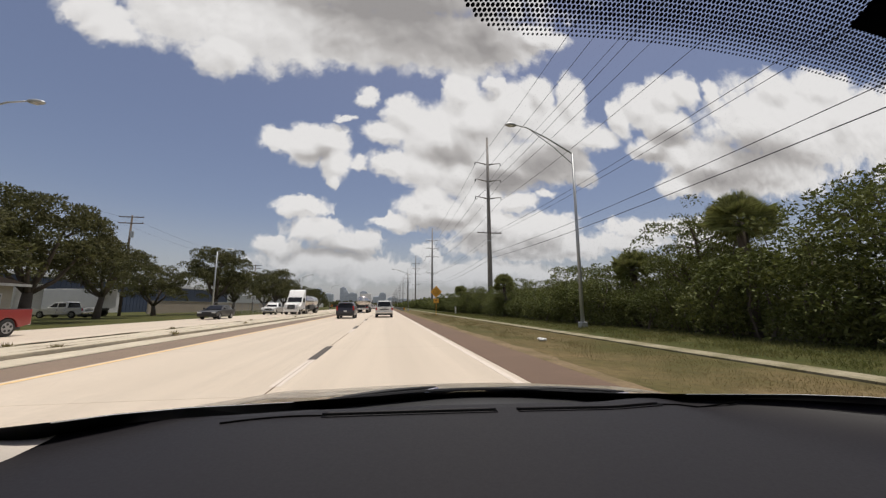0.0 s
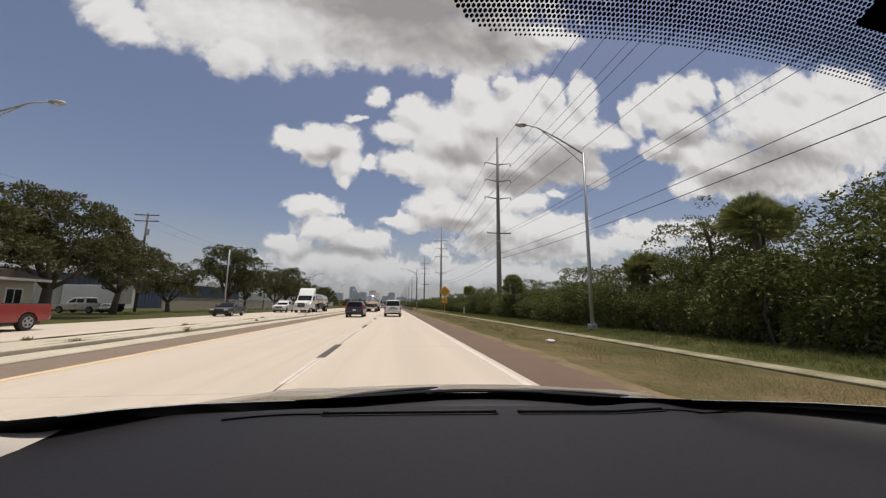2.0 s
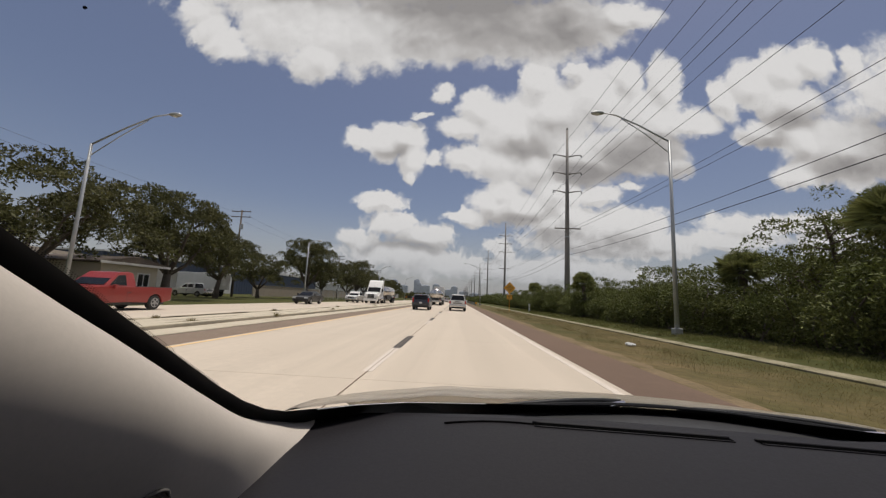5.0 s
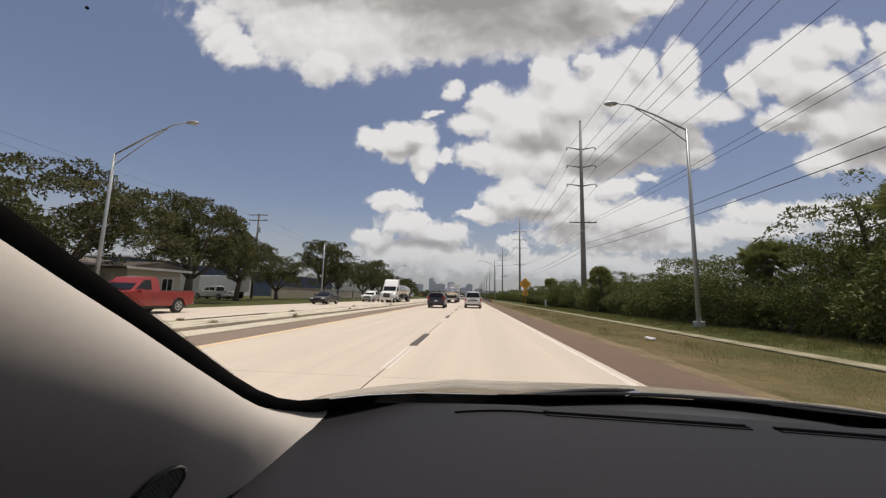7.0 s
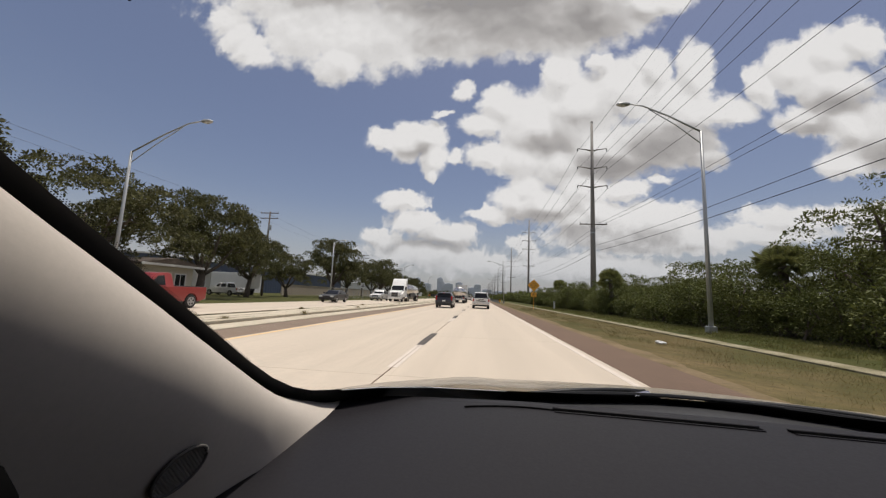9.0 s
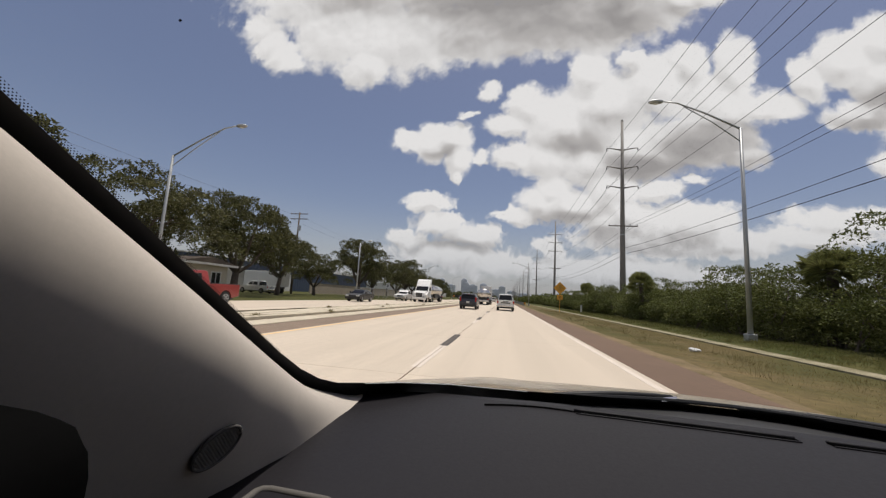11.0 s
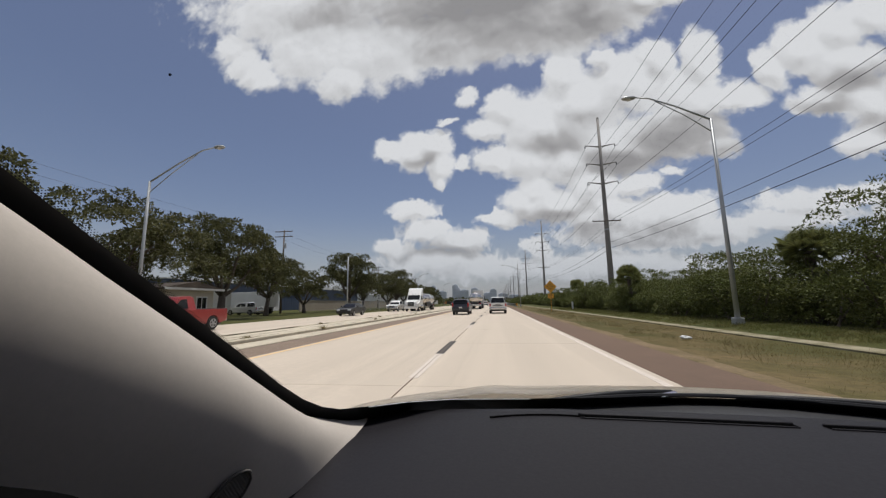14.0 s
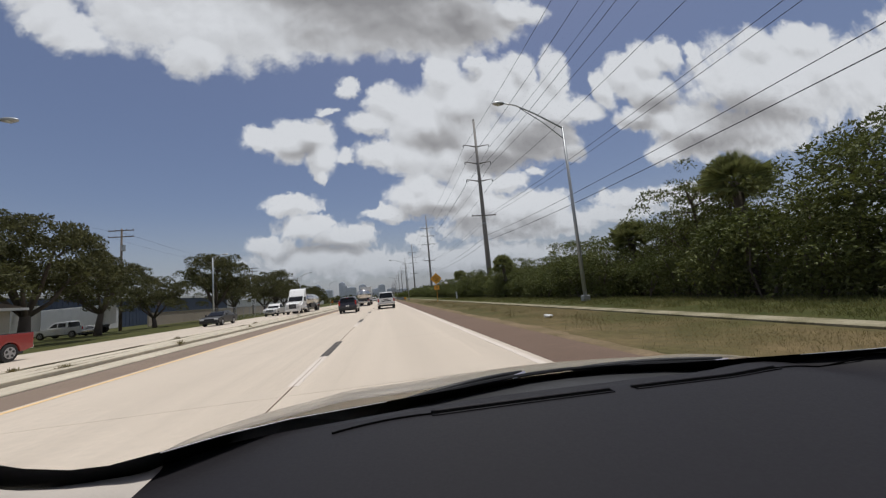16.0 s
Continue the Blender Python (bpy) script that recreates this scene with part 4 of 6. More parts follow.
    def wiper(xa, xb, up):
        """Parked at the foot of the glass, arm and blade."""
        def at(q, lift, off=0.0):
            x = xa + (xb - xa) * q
            return screen(x, glass_edge(x) + 0.024 - off - up * q, lift)
        w = part("wiper_arm", tube([at(q, 0.006 + 0.010 * math.sin(math.pi * q)) for q in span(-0.05, 0.55, 8)], [0.008, 0.008, 0.0075, 0.007, 0.0065, 0.006, 0.0055, 0.005, 0.004], 8), WIPER, car, "black windscreen wiper arm", smooth=True)
        part("wiper_blade", tube([at(q, 0.006, 0.006) for q in span(0.08, 1.0, 10)], [0.002, 0.004, 0.0045, 0.0045, 0.0045, 0.0045, 0.0045, 0.0045, 0.004, 0.0035, 0.002], 6), WIPER, w)
        part("wiper_clip", tube([at(0.50, 0.004, 0.004), at(0.56, 0.010, 0.004)], 0.006, 8), CHROME, w, "pale worn wiper clip")
    wiper(-0.44, 0.16, 0.004)
    wiper(0.05, 0.60, 0.006)
    build_car_shell(car, hood)
    return car


build_own_car()


# ---------------------------------------------------------------- poles, lines and lamps
def power_pole(x, y):
    p = thing("power_pole", "tall weathered grey steel power pole with three tiers of arms", "power pole", (x, y, 0), group="power poles along the road")
    part("shaft", tube([(0, 0, -0.3), (0, 0, 10), (0, 0, 20), (0, 0, 32)], [0.50, 0.40, 0.30, 0.19], 14), POLE_STEEL, p, smooth=True)
    part("cap", tube([(0, 0, 32), (0, 0, 32.25)], [0.21, 0.12], 12), POLE_STEEL, p)
    for z in (27.2, 24.0, 20.7):
        for s in (-1, 1):
            a = part("arm", tube([(0.2 * s, 0, z - 0.25), (1.2 * s, 0, z - 0.05), (2.4 * s, 0, z + 0.12)], [0.13, 0.10, 0.06], 8), POLE_STEEL, p, smooth=True)
            part("insulator", tube([(2.35 * s, 0, z + 0.08), (2.4 * s, 0, z - 0.12), (2.42 * s, 0, z - 0.42)], [0.05, 0.09, 0.05], 8), BLACK_TRIM, a)
    c = part("crossarm", boxed(-2.2, 2.2, -0.34, -0.22, 14.0, 14.16, bevel=0.01), WOOD_POLE, p, "wooden crossarm with braces")
    for s in (-1, 1):
        part("brace", tube([(0.9 * s, -0.30, 14.0), (0.2 * s, -0.36, 13.1)], 0.035, 6), GALVANISED, c)
        for xx in (2.1, 1.1):
            part("insulator", tube([(xx * s, -0.28, 14.16), (xx * s, -0.28, 14.3), (xx * s, -0.28, 14.42)], [0.04, 0.07, 0.045], 8), GALVANISED, c)
    part("strap", tube([(0, 0, 12.6), (0, 0, 12.8)], 0.40, 14), GALVANISED, p)
    return p


POLE_X, POLE_Y = 17.8, [-179.0 + 80.0 * k for k in range(1, 15)]
first = power_pole(POLE_X, POLE_Y[0])
for y in POLE_Y[1:]:
    copy_thing(first, pose(POLE_X, y, 0))


def line(name, label, x, z, sag, r, ys, dz=0.0, mat=WIRE):
    pts = []
    for a, b in zip(ys, ys[1:]):
        n = 14
        for k in range(n):
            q = k / n
            pts.append((x, a + (b - a) * q, z - 4 * sag * q * (1 - q)))
    pts.append((x, ys[-1], z))
    return tagged(mesh_object(name, tube(pts, r, 5), mat), label, "power line", "overhead lines")


for s in (-1, 1):
    for z in (27.2, 24.0, 20.7):
        line("power_line", "thin black overhead power conductor", POLE_X + 2.42 * s, z - 0.42, 1.6, 0.022, POLE_Y)
for xo, z, r in ((2.1, 14.42, 0.018), (1.1, 14.42, 0.018), (0.45, 10.6, 0.022), (0.5, 9.7, 0.026)):
    line("service_line", "black overhead service cable", POLE_X + xo, z, 1.1, r, POLE_Y)


def street_lamp(x, y, side, height=9.2, reach=4.4, rise=1.9):
    """side: the way that the arm reaches, +1 towards the right."""
    s = thing("street_lamp", "grey metal street lamp with a rising truss arm", "street lamp", (x, y, 0), group="street lamps")
    part("pole", tube([(0, 0, -0.2), (0, 0, height * 0.5), (0, 0, height)], [0.12, 0.095, 0.07], 10), GALVANISED, s, smooth=True)
    part("base", boxed(-0.2, 0.2, -0.2, 0.2, -0.2, 0.35, bevel=0.03), GALVANISED, s)
    a = part("arm", tube([(0, 0, height - 0.05), (side * reach * 0.45, 0, height + rise * 0.55), (side * reach * 0.8, 0, height + rise * 0.92), (side * reach, 0, height + rise)], [0.05, 0.045, 0.04, 0.035], 8), GALVANISED, s, smooth=True)
    part("strut", tube([(0, 0, height - 0.75), (side * reach * 0.35, 0, height + rise * 0.22), (side * reach * 0.72, 0, height + rise * 0.80)], 0.028, 6), GALVANISED, a, smooth=True)
    h = bmesh.new()
    bmesh.ops.create_uvsphere(h, u_segments=16, v_segments=10, radius=0.5, matrix=Matrix.Translation((side * (reach + 0.3), 0, height + rise - 0.02)) @ Matrix.Diagonal((0.78, 0.34, 0.24, 1)))
    head = part("head", h, GALVANISED, s, "oval cobra lamp head", smooth=True)
    part("lens", tube([(side * (reach + 0.3), 0, height + rise - 0.14), (side * (reach + 0.3), 0, height + rise - 0.06)], [0.11, 0.15], 12), LAMP_LENS, head)
    return s


street_lamp(-21.8, 19.0, 1)
street_lamp(-21.8, 50.0, 1, 8.3, 1.2, 0.35)
for y in (98.0, 148.0, 205.0):
    street_lamp(-21.8, y, 1, 8.6, 2.4, 0.8)
for y in (104.0, 196.0, 246.0, 300.0, 352.0):
    street_lamp(6.2 if y < 240 else 5.6, y, -1, 10.5, 4.2, 1.2)
street_lamp(11.2, 20.0, -1, 10.8, 3.7, 1.6)


def utility_pole(x, y, h, turn=0):
    u = thing("utility_pole", "brown wooden utility pole with two crossarms and a transformer", "utility pole", (x, y, 0), turn, group="wooden utility poles")
    part("pole", tube([(0, 0, -0.3), (0, 0, h / 2), (0, 0, h)], [0.2, 0.16, 0.12], 10), WOOD_POLE, u, smooth=True)
    for z in (h - 0.35, h - 1.3):
        c = part("crossarm", boxed(-1.7, 1.7, -0.18, -0.06, z, z + 0.13, bevel=0.01), WOOD_POLE, u)
        for k in (-1.6, -0.7, 0.7, 1.6):
            part("insulator", tube([(k, -0.12, z + 0.13), (k, -0.12, z + 0.32)], [0.06, 0.04], 6), GALVANISED, c)
    part("transformer", tube([(0.33, -0.1, h - 3.4), (0.33, -0.1, h - 2.5)], 0.24, 10), GALVANISED, u)
    return u


utility_pole(-38.5, 60.0, 15.0)
utility_pole(-40.0, 118.0, 14.0, 8)
utility_pole(-40.0, 176.0, 14.0, 8)
for xo in (-1.6, 1.6):
    line("service_line", "black overhead service cable", -39.4 + xo, 14.2, 0.9, 0.012, [0.0, 60.0, 118.0, 176.0, 240.0])

# ---------------------------------------------------------------- plants
def leaves_mesh(name, centres, normals, size, rng, mat, droop=0.3, slim=0.45):
    """One mesh of many small folded leaves."""
    n = len(centres)
    d = rng.normal(size=(n, 3)) + normals * 0.9
    d[:, 2] -= droop * rng.random(n)
    d /= np.linalg.norm(d, axis=1, keepdims=True)
    side = np.cross(d, rng.normal(size=(n, 3)))
    side /= np.linalg.norm(side, axis=1, keepdims=True) + 1e-9
    up = np.cross(side, d)
    ln = size * (0.6 + 0.8 * rng.random((n, 1)))
    w = ln * slim
    a = centres
    b = centres + d * ln * 0.5 + side * w * 0.5 + up * w * 0.18
    c = centres + d * ln
    e = centres + d * ln * 0.5 - side * w * 0.5 + up * w * 0.18
    v = np.stack([a, b, c, e], 1).reshape(-1, 3)
    i = np.arange(n)[:, None] * 4
    f = np.concatenate([i + [0, 1, 2], i + [0, 2, 3]], 1).reshape(-1, 3)
    me = bpy.data.meshes.new(name)
    me.vertices.add(len(v))
    me.vertices.foreach_set("co", v.astype(np.float32).ravel())
    me.loops.add(len(f) * 3)
    me.loops.foreach_set("vertex_index", f.astype(np.int32).ravel())
    me.polygons.add(len(f))
    me.polygons.foreach_set("loop_start", np.arange(0, len(f) * 3, 3, dtype=np.int32))
    me.update(calc_edges=True)
    me.materials.append(mat)
    return me


def lump_points(rng, lumps, per):
    """Places and outward ways on the upper skins of lumps (x, y, z, r)."""
    cs, ns = [], []
    for x, y, z, r in lumps:
        k = int(per * r * r)
        u = rng.normal(size=(k, 3))
        u /= np.linalg.norm(u, axis=1, keepdims=True)
        u[:, 2] = np.where(u[:, 2] < -0.35, -u[:, 2], u[:, 2])
        rad = r * (0.62 + 0.42 * rng.random((k, 1)) ** 0.6)
        cs.append(np.array([x, y, z]) + u * rad * np.array([1, 1, 0.85]))
        ns.append(u)
    return np.concatenate(cs), np.concatenate(ns)


def shrub_meshes(seed, length, depth, height, leaf, per, tips=3.2):
    rng = np.random.default_rng(seed)
    lumps = []
    for _ in range(int(length * depth * height * 0.62)):
        y, x = rng.uniform(-length / 2, length / 2), rng.uniform(-depth / 2, depth / 2)
        top = height * (0.62 + 0.38 * rng.random())
        z = rng.uniform(0.35 + 0.8 * (2 * abs(x) / depth) ** 2, max(0.5, top - 0.5))
        x *= 0.86 + 0.24 * z / height
        lumps.append((x, y, z, rng.uniform(0.38, 0.95)))
    for _ in range(int(length * 4.5)):
        lumps.append((rng.uniform(-depth / 2 + 0.5, depth / 2 - 0.5), rng.uniform(-length / 2, length / 2), rng.uniform(0.1, 0.9), rng.uniform(0.4, 0.75)))
    # shoots that stand over the rest and break the outline
    for _ in range(int(length * tips)):
        x, y, z = rng.uniform(-depth / 2, depth / 3), rng.uniform(-length / 2, length / 2), height * rng.uniform(0.86, 1.02)
        for k in range(rng.integers(1, 4)):
            lumps.append((x + 0.12 * k * rng.normal(), y + 0.12 * k * rng.normal(), z + 0.17 * k, rng.uniform(0.16, 0.34)))
    c, n = lump_points(rng, lumps, per)
    foliage = leaves_mesh("foliage", c, n, leaf, rng, HEDGE_LEAF)
    b = bmesh.new()
    for k in range(int(length * 2.4)):
        y = rng.uniform(-length / 2, length / 2)
        x = rng.uniform(-depth / 4, depth / 4)
        top = rng.uniform(0.55, 0.9) * height
        bend = rng.normal(size=4) * 0.35
        tube([(x, y, -0.15), (x + bend[0], y + bend[1], top * 0.35), (x + bend[2], y + bend[3], top * 0.7), (x + 1.6 * bend[2] + bend[1], y + 1.6 * bend[3], top)], [0.05, 0.04, 0.025, 0.01], 5, b)
    stems = bpy.data.meshes.new("stems")
    b.to_mesh(stems)
    b.free()
    stems.materials.append(BARK)
    return foliage, stems


SHRUBS = [shrub_meshes(11, 5.0, 4.0, 3.9, 0.14, 470), shrub_meshes(12, 5.0, 4.0, 4.4, 0.15, 450), shrub_meshes(13, 4.5, 4.0, 3.5, 0.13, 470), shrub_meshes(14, 5.5, 4.5, 5.0, 0.16, 420)]
FAR_SHRUBS = [shrub_meshes(21, 12.0, 4.5, 4.2, 0.50, 40, 1.2), shrub_meshes(22, 12.0, 4.5, 5.0, 0.55, 40, 1.2)]


def shrub(kind, x, y, turn, grow, wide=1.0, label="dense green broad-leaved shrub in a roadside thicket"):
    s = thing("shrub", label, "shrub", (x, y, 0), group="roadside thicket")
    s.matrix_basis = pose(x, y, 0, 0, 0, turn) @ Matrix.Diagonal((wide, wide, grow, 1))
    part("foliage", kind[0], None, s)
    part("stems", kind[1], None, s)


def build_thicket():
    rng = random.Random(5)
    y = -7.0
    while y < 95:
        k = rng.randrange(4)
        bulge = 1.4 * noise.noise((y * 0.09, 2.0, 0))
        tall = 1.02 - 0.22 * max(0.0, min(1.0, (y - 13.0) / 10.0)) + 0.10 * noise.noise((y * 0.05, 9.0, 0))
        shrub(SHRUBS[k], 14.6 + bulge, y, rng.uniform(-12, 12) + 180 * rng.randrange(2), tall * rng.uniform(0.82, 1.10))
        if rng.random() < 0.9:
            shrub(SHRUBS[(k + 1) % 4], 18.4 + bulge, y + 1.5, rng.uniform(0, 360), tall * rng.uniform(0.95, 1.2))
        y += rng.uniform(3.4, 4.4)
    while y < 640:
        shrub(FAR_SHRUBS[rng.randrange(2)], 16.0 + 1.5 * noise.noise((y * 0.03, 5.0, 0)), y, 180 * rng.randrange(2), rng.uniform(0.66, 0.90))
        y += rng.uniform(9.0, 11.0)


build_thicket()


def tree_parts(seed, height, spread, leaf, per, mat, fork=0.28, flat=0.36, clumps=120):
    """Trunk with forking limbs, and a wide open crown of leaf clumps round the limb ends."""
    rng = np.random.default_rng(seed)
    b = bmesh.new()
    ends = []
    f = height * fork
    r0 = 0.028 * height + 0.08
    lean = rng.uniform(-0.3, 0.3, 2)
    tube([(0, 0, -0.3), (lean[0] * 0.4, lean[1] * 0.4, f * 0.5), (lean[0], lean[1], f)], [r0 * 1.35, r0, r0 * 0.85], 9, b)
    n = 7
    for k in range(n):
        a = 2 * math.pi * (k + rng.uniform(-0.3, 0.3)) / n
        reach = spread * rng.uniform(0.45, 0.85)
        top = height * rng.uniform(0.50, 0.86)
        p0 = np.array([lean[0], lean[1], f * 0.95])
        p3 = np.array([math.cos(a) * reach, math.sin(a) * reach, top])
        p1 = p0 + (p3 - p0) * 0.35 + np.array([0, 0, 0.25 * rng.normal()])
        p2 = p0 + (p3 - p0) * 0.7 + np.array([0, 0, 0.08 * height])
        tube([p0, p1, p2, p3], [r0 * 0.55, r0 * 0.4, r0 * 0.25, r0 * 0.09], 7, b)
        ends += [p1 + (p2 - p1) * 0.7, p2, p3]
        for q in range(4):
            s = p1 + (p3 - p1) * rng.uniform(0.1, 0.9)
            w = rng.normal(size=3) * [1, 1, 0.35]
            e = s + w / np.linalg.norm(w) * spread * rng.uniform(0.2, 0.42) + [0, 0, height * 0.07]
            tube([s, (s + e) / 2 + [0, 0, 0.2], e], [r0 * 0.16, r0 * 0.11, r0 * 0.04], 5, b)
            ends += [e, (s + e) / 2 + [0, 0, 0.3]]
    lumps = []
    for k in range(clumps):
        if k < len(ends):
            c = ends[k]
        else:
            a, rr = rng.uniform(0, 2 * math.pi), spread * math.sqrt(rng.random())
            c = np.array([math.cos(a) * rr, math.sin(a) * rr, height * (flat + (0.97 - flat) * math.sqrt(max(0, 1 - (rr / spread) ** 2)) * rng.uniform(0.75, 1.0))])
        lumps.append((*(c + rng.normal(size=3) * 0.25), rng.uniform(0.5, 1.05) * height / 11))
    c, nn = lump_points(rng, lumps, per)
    crown = leaves_mesh("crown", c, nn, leaf, rng, mat)
    trunk = bpy.data.meshes.new("trunk")
    b.to_mesh(trunk)
    b.free()
    trunk.shade_smooth()
    trunk.materials.append(BARK)
    return trunk, crown


def plant(name, meshes, at, turn, grow, label, category, group=""):
    t = thing(name, label, category, at, group=group)
    t.matrix_basis = pose(*at, 0, 0, turn) @ Matrix.Diagonal((grow, grow, grow, 1))
    part("trunk", meshes[0], None, t)
    part("crown", meshes[1], None, t)
    return t


OAKS = [tree_parts(31, 11.0, 7.0, 0.27, 250, OAK_LEAF, clumps=165), tree_parts(32, 10.0, 7.5, 0.27, 250, OAK_LEAF, fork=0.18, flat=0.26, clumps=175), tree_parts(33, 12.0, 6.0, 0.27, 230, OAK_LEAF, fork=0.22, flat=0.30, clumps=150)]
OAK_LABEL = "spreading live oak with dark crown and forked grey trunk"
for k, (x, y, turn, grow) in enumerate(((-30, 12, 20, 1.0), (-31, 24, 140, 1.04), (-29.5, 35, 260, 0.93), (-32.5, 47, 75, 0.80), (-34, 60, 10, 0.78), (-30, 70, 200, 1.0), (-32.5, 84, 90, 0.74), (-29.5, 95, 330, 0.95), (-31, 109, 60, 1.0), (-33, 125, 170, 0.72), (-31, 139, 30, 0.9), (-34, 158, 250, 0.68), (-33, 176, 100, 0.85), (-35, 200, 10, 0.7))):
    plant("oak_tree", OAKS[k % 3], (x, y, 0), turn, grow, OAK_LABEL, "tree", "row of oaks")
ACACIA = tree_parts(41, 6.6, 3.6, 0.14, 430, HEDGE_LEAF, fork=0.2, flat=0.5, clumps=110)
plant("roadside_tree", ACACIA, (16.5, 16.6, 0), 0, 1.0, "feathery green tree rising over the thicket", "tree")
plant("roadside_tree", ACACIA, (17.4, 8.6, 0), 120, 0.95, "feathery green tree rising over the thicket", "tree")


def palm(x, y, h, seed):
    rng = np.random.default_rng(seed)
    p = thing("cabbage_palm", "cabbage palm with a round head of fan fronds", "palm", (x, y, 0))
    part("trunk", tube([(0, 0, -0.2), (0.1, 0, h * 0.5), (0.05, 0.1, h)], [0.24, 0.19, 0.21], 10), BARK, p, smooth=True)
    vs, fs = [], []
    for k in range(64):
        a, el = rng.uniform(0, 2 * math.pi), math.radians(rng.uniform(-32, 88))
        d = np.array([math.cos(a) * math.cos(el), math.sin(a) * math.cos(el), math.sin(el)])
        side = np.cross(d, [0, 0, 1.0])
        side /= np.linalg.norm(side) + 1e-9
        up = np.cross(side, d)
        roll = rng.uniform(-1.1, 1.1)
        side, up = side * math.cos(roll) + up * math.sin(roll), up * math.cos(roll) - side * math.sin(roll)
        o = np.array([0.05, 0.1, h])
        stem = o + d * rng.uniform(0.25, 0.75)
        i0 = len(vs)
        vs += [tuple(o + side * 0.02), tuple(o - side * 0.02), tuple(stem)]
        fs.append((i0, i0 + 1, i0 + 2))
        ln = rng.uniform(0.70, 0.95)
        for q in range(22):
            b = math.radians(-66 + 132 * q / 21)
            w = d * math.cos(b) + side * math.sin(b) + up * 0.12 * math.cos(3 * b)
            mid, tip = stem + w * ln * 0.6, stem + w * ln + np.array([0, 0, -0.10 * ln])
            n = np.cross(w, up)
            n = n / (np.linalg.norm(n) + 1e-9) * 0.026
            i0 = len(vs)
            vs += [tuple(stem), tuple(mid + n), tuple(tip), tuple(mid - n)]
            fs += [(i0, i0 + 1, i0 + 2), (i0, i0 + 2, i0 + 3)]
    m = bpy.data.meshes.new("crown")
    m.from_pydata(vs, [], fs)
    part("crown", m, PALM_LEAF, p)


palm(13.2, 40.0, 3.7, 3)
palm(14.8, 13.0, 4.9, 4)
palm(15.2, 20.6, 3.6, 8)
palm(13.6, 66.0, 3.8, 5)


def grass_tufts():
    """Blades on the verges, thicker near the footway."""
    rng = np.random.default_rng(9)
    n = 70000
    tuft = rng.random((5000, 2))
    pick = rng.integers(0, 5000, n)
    tx = np.where(tuft[:, 0] < 0.55, 3.8 + 3.9 * np.sqrt(tuft[:, 0] / 0.55), 8.8 + 3.6 * (tuft[:, 0] - 0.55) / 0.45)
    x = tx[pick] + rng.normal(0, 0.12, n)
    y = (2 + 58 * tuft[:, 1] ** 1.7)[pick] + rng.normal(0, 0.22, n)
    x = np.where((x > 7.7) & (x < 8.8), 7.65, np.maximum(x, 3.75))
    c = np.stack([x, y, np.full(n, -0.05)], 1)
    me = leaves_mesh("grass", c, np.tile([0, 0, 1.6], (n, 1)), 0.075, rng, GRASS, droop=0.0, slim=0.06)
    tagged(mesh_object("grass", me, None), "rough grass blades along the verge", "grass", kind="stuff")
    # tall dry stalks standing in clusters
    n = 4000
    tuft = rng.random((60, 2))
    pick = rng.integers(0, 60, n)
    x = (4.7 + 3.0 * tuft[:, 0])[pick] + rng.normal(0, 0.16, n)
    y = (5 + 60 * tuft[:, 1] ** 1.3)[pick] + rng.normal(0, 0.28, n)
    c = np.stack([np.clip(x, 4.2, 7.8), y, np.full(n, -0.07)], 1)
    me = leaves_mesh("dry_stalks", c, np.tile([0, 0, 2.2], (n, 1)), 0.20, rng, GRASS, droop=0.0, slim=0.03)
    tagged(mesh_object("dry_stalks", me, None), "tall dry grass stalks in loose clusters on the verge", "grass", kind="stuff")
    # taller rank grass between the footway and the thicket
    n = 60000
    tuft = rng.random((2600, 2))
    pick = rng.integers(0, 2600, n)
    x = (8.8 + 4.6 * tuft[:, 0] ** 0.8)[pick] + rng.normal(0, 0.10, n)
    y = (-2 + 72 * tuft[:, 1] ** 1.5)[pick] + rng.normal(0, 0.16, n)
    c = np.stack([np.maximum(x, 8.72), y, np.full(n, 0.005)], 1)
    me = leaves_mesh("rank_grass", c, np.tile([0, 0, 1.5], (n, 1)), 0.15, rng, RANK_GRASS, droop=0.0, slim=0.08)
    tagged(mesh_object("rank_grass", me, None), "rank green grass in front of the thicket", "grass", kind="stuff")


grass_tufts()


def weed(x, y, z, seed):
    rng = np.random.default_rng(seed)
    n = 90
    c = np.stack([rng.normal(0, 0.06, n), rng.normal(0, 0.06, n), np.zeros(n)], 1)
    w = thing("weed", "small dry weed growing from a joint in the median", "weed", (x, y, z), group="weeds on the median")
    part("leaves", leaves_mesh("leaves", c, np.tile([0, 0, 1.4], (n, 1)), 0.15, rng, GRASS, droop=0.2, slim=0.14), None, w)


for k, (x, y) in enumerate(((-9.32, 9.2), (-9.64, 12.5), (-11.36, 13.0), (-9.31, 17.8), (-11.36, 21.5), (-9.64, 27.0), (-11.36, 33.0), (-9.64, 41.0))):
    weed(x, y, 0.10, k)

# ---------------------------------------------------------------- vehicles
def arch(y, r, z0, n=8):
    """Outline of a wheel opening, from its front to its back."""
    return [(y + r * math.cos(a), z0 + r * math.sin(a)) for a in [math.pi * k / n for k in range(n + 1)] if z0 + r * math.sin(a) >= z0 - 0.001]


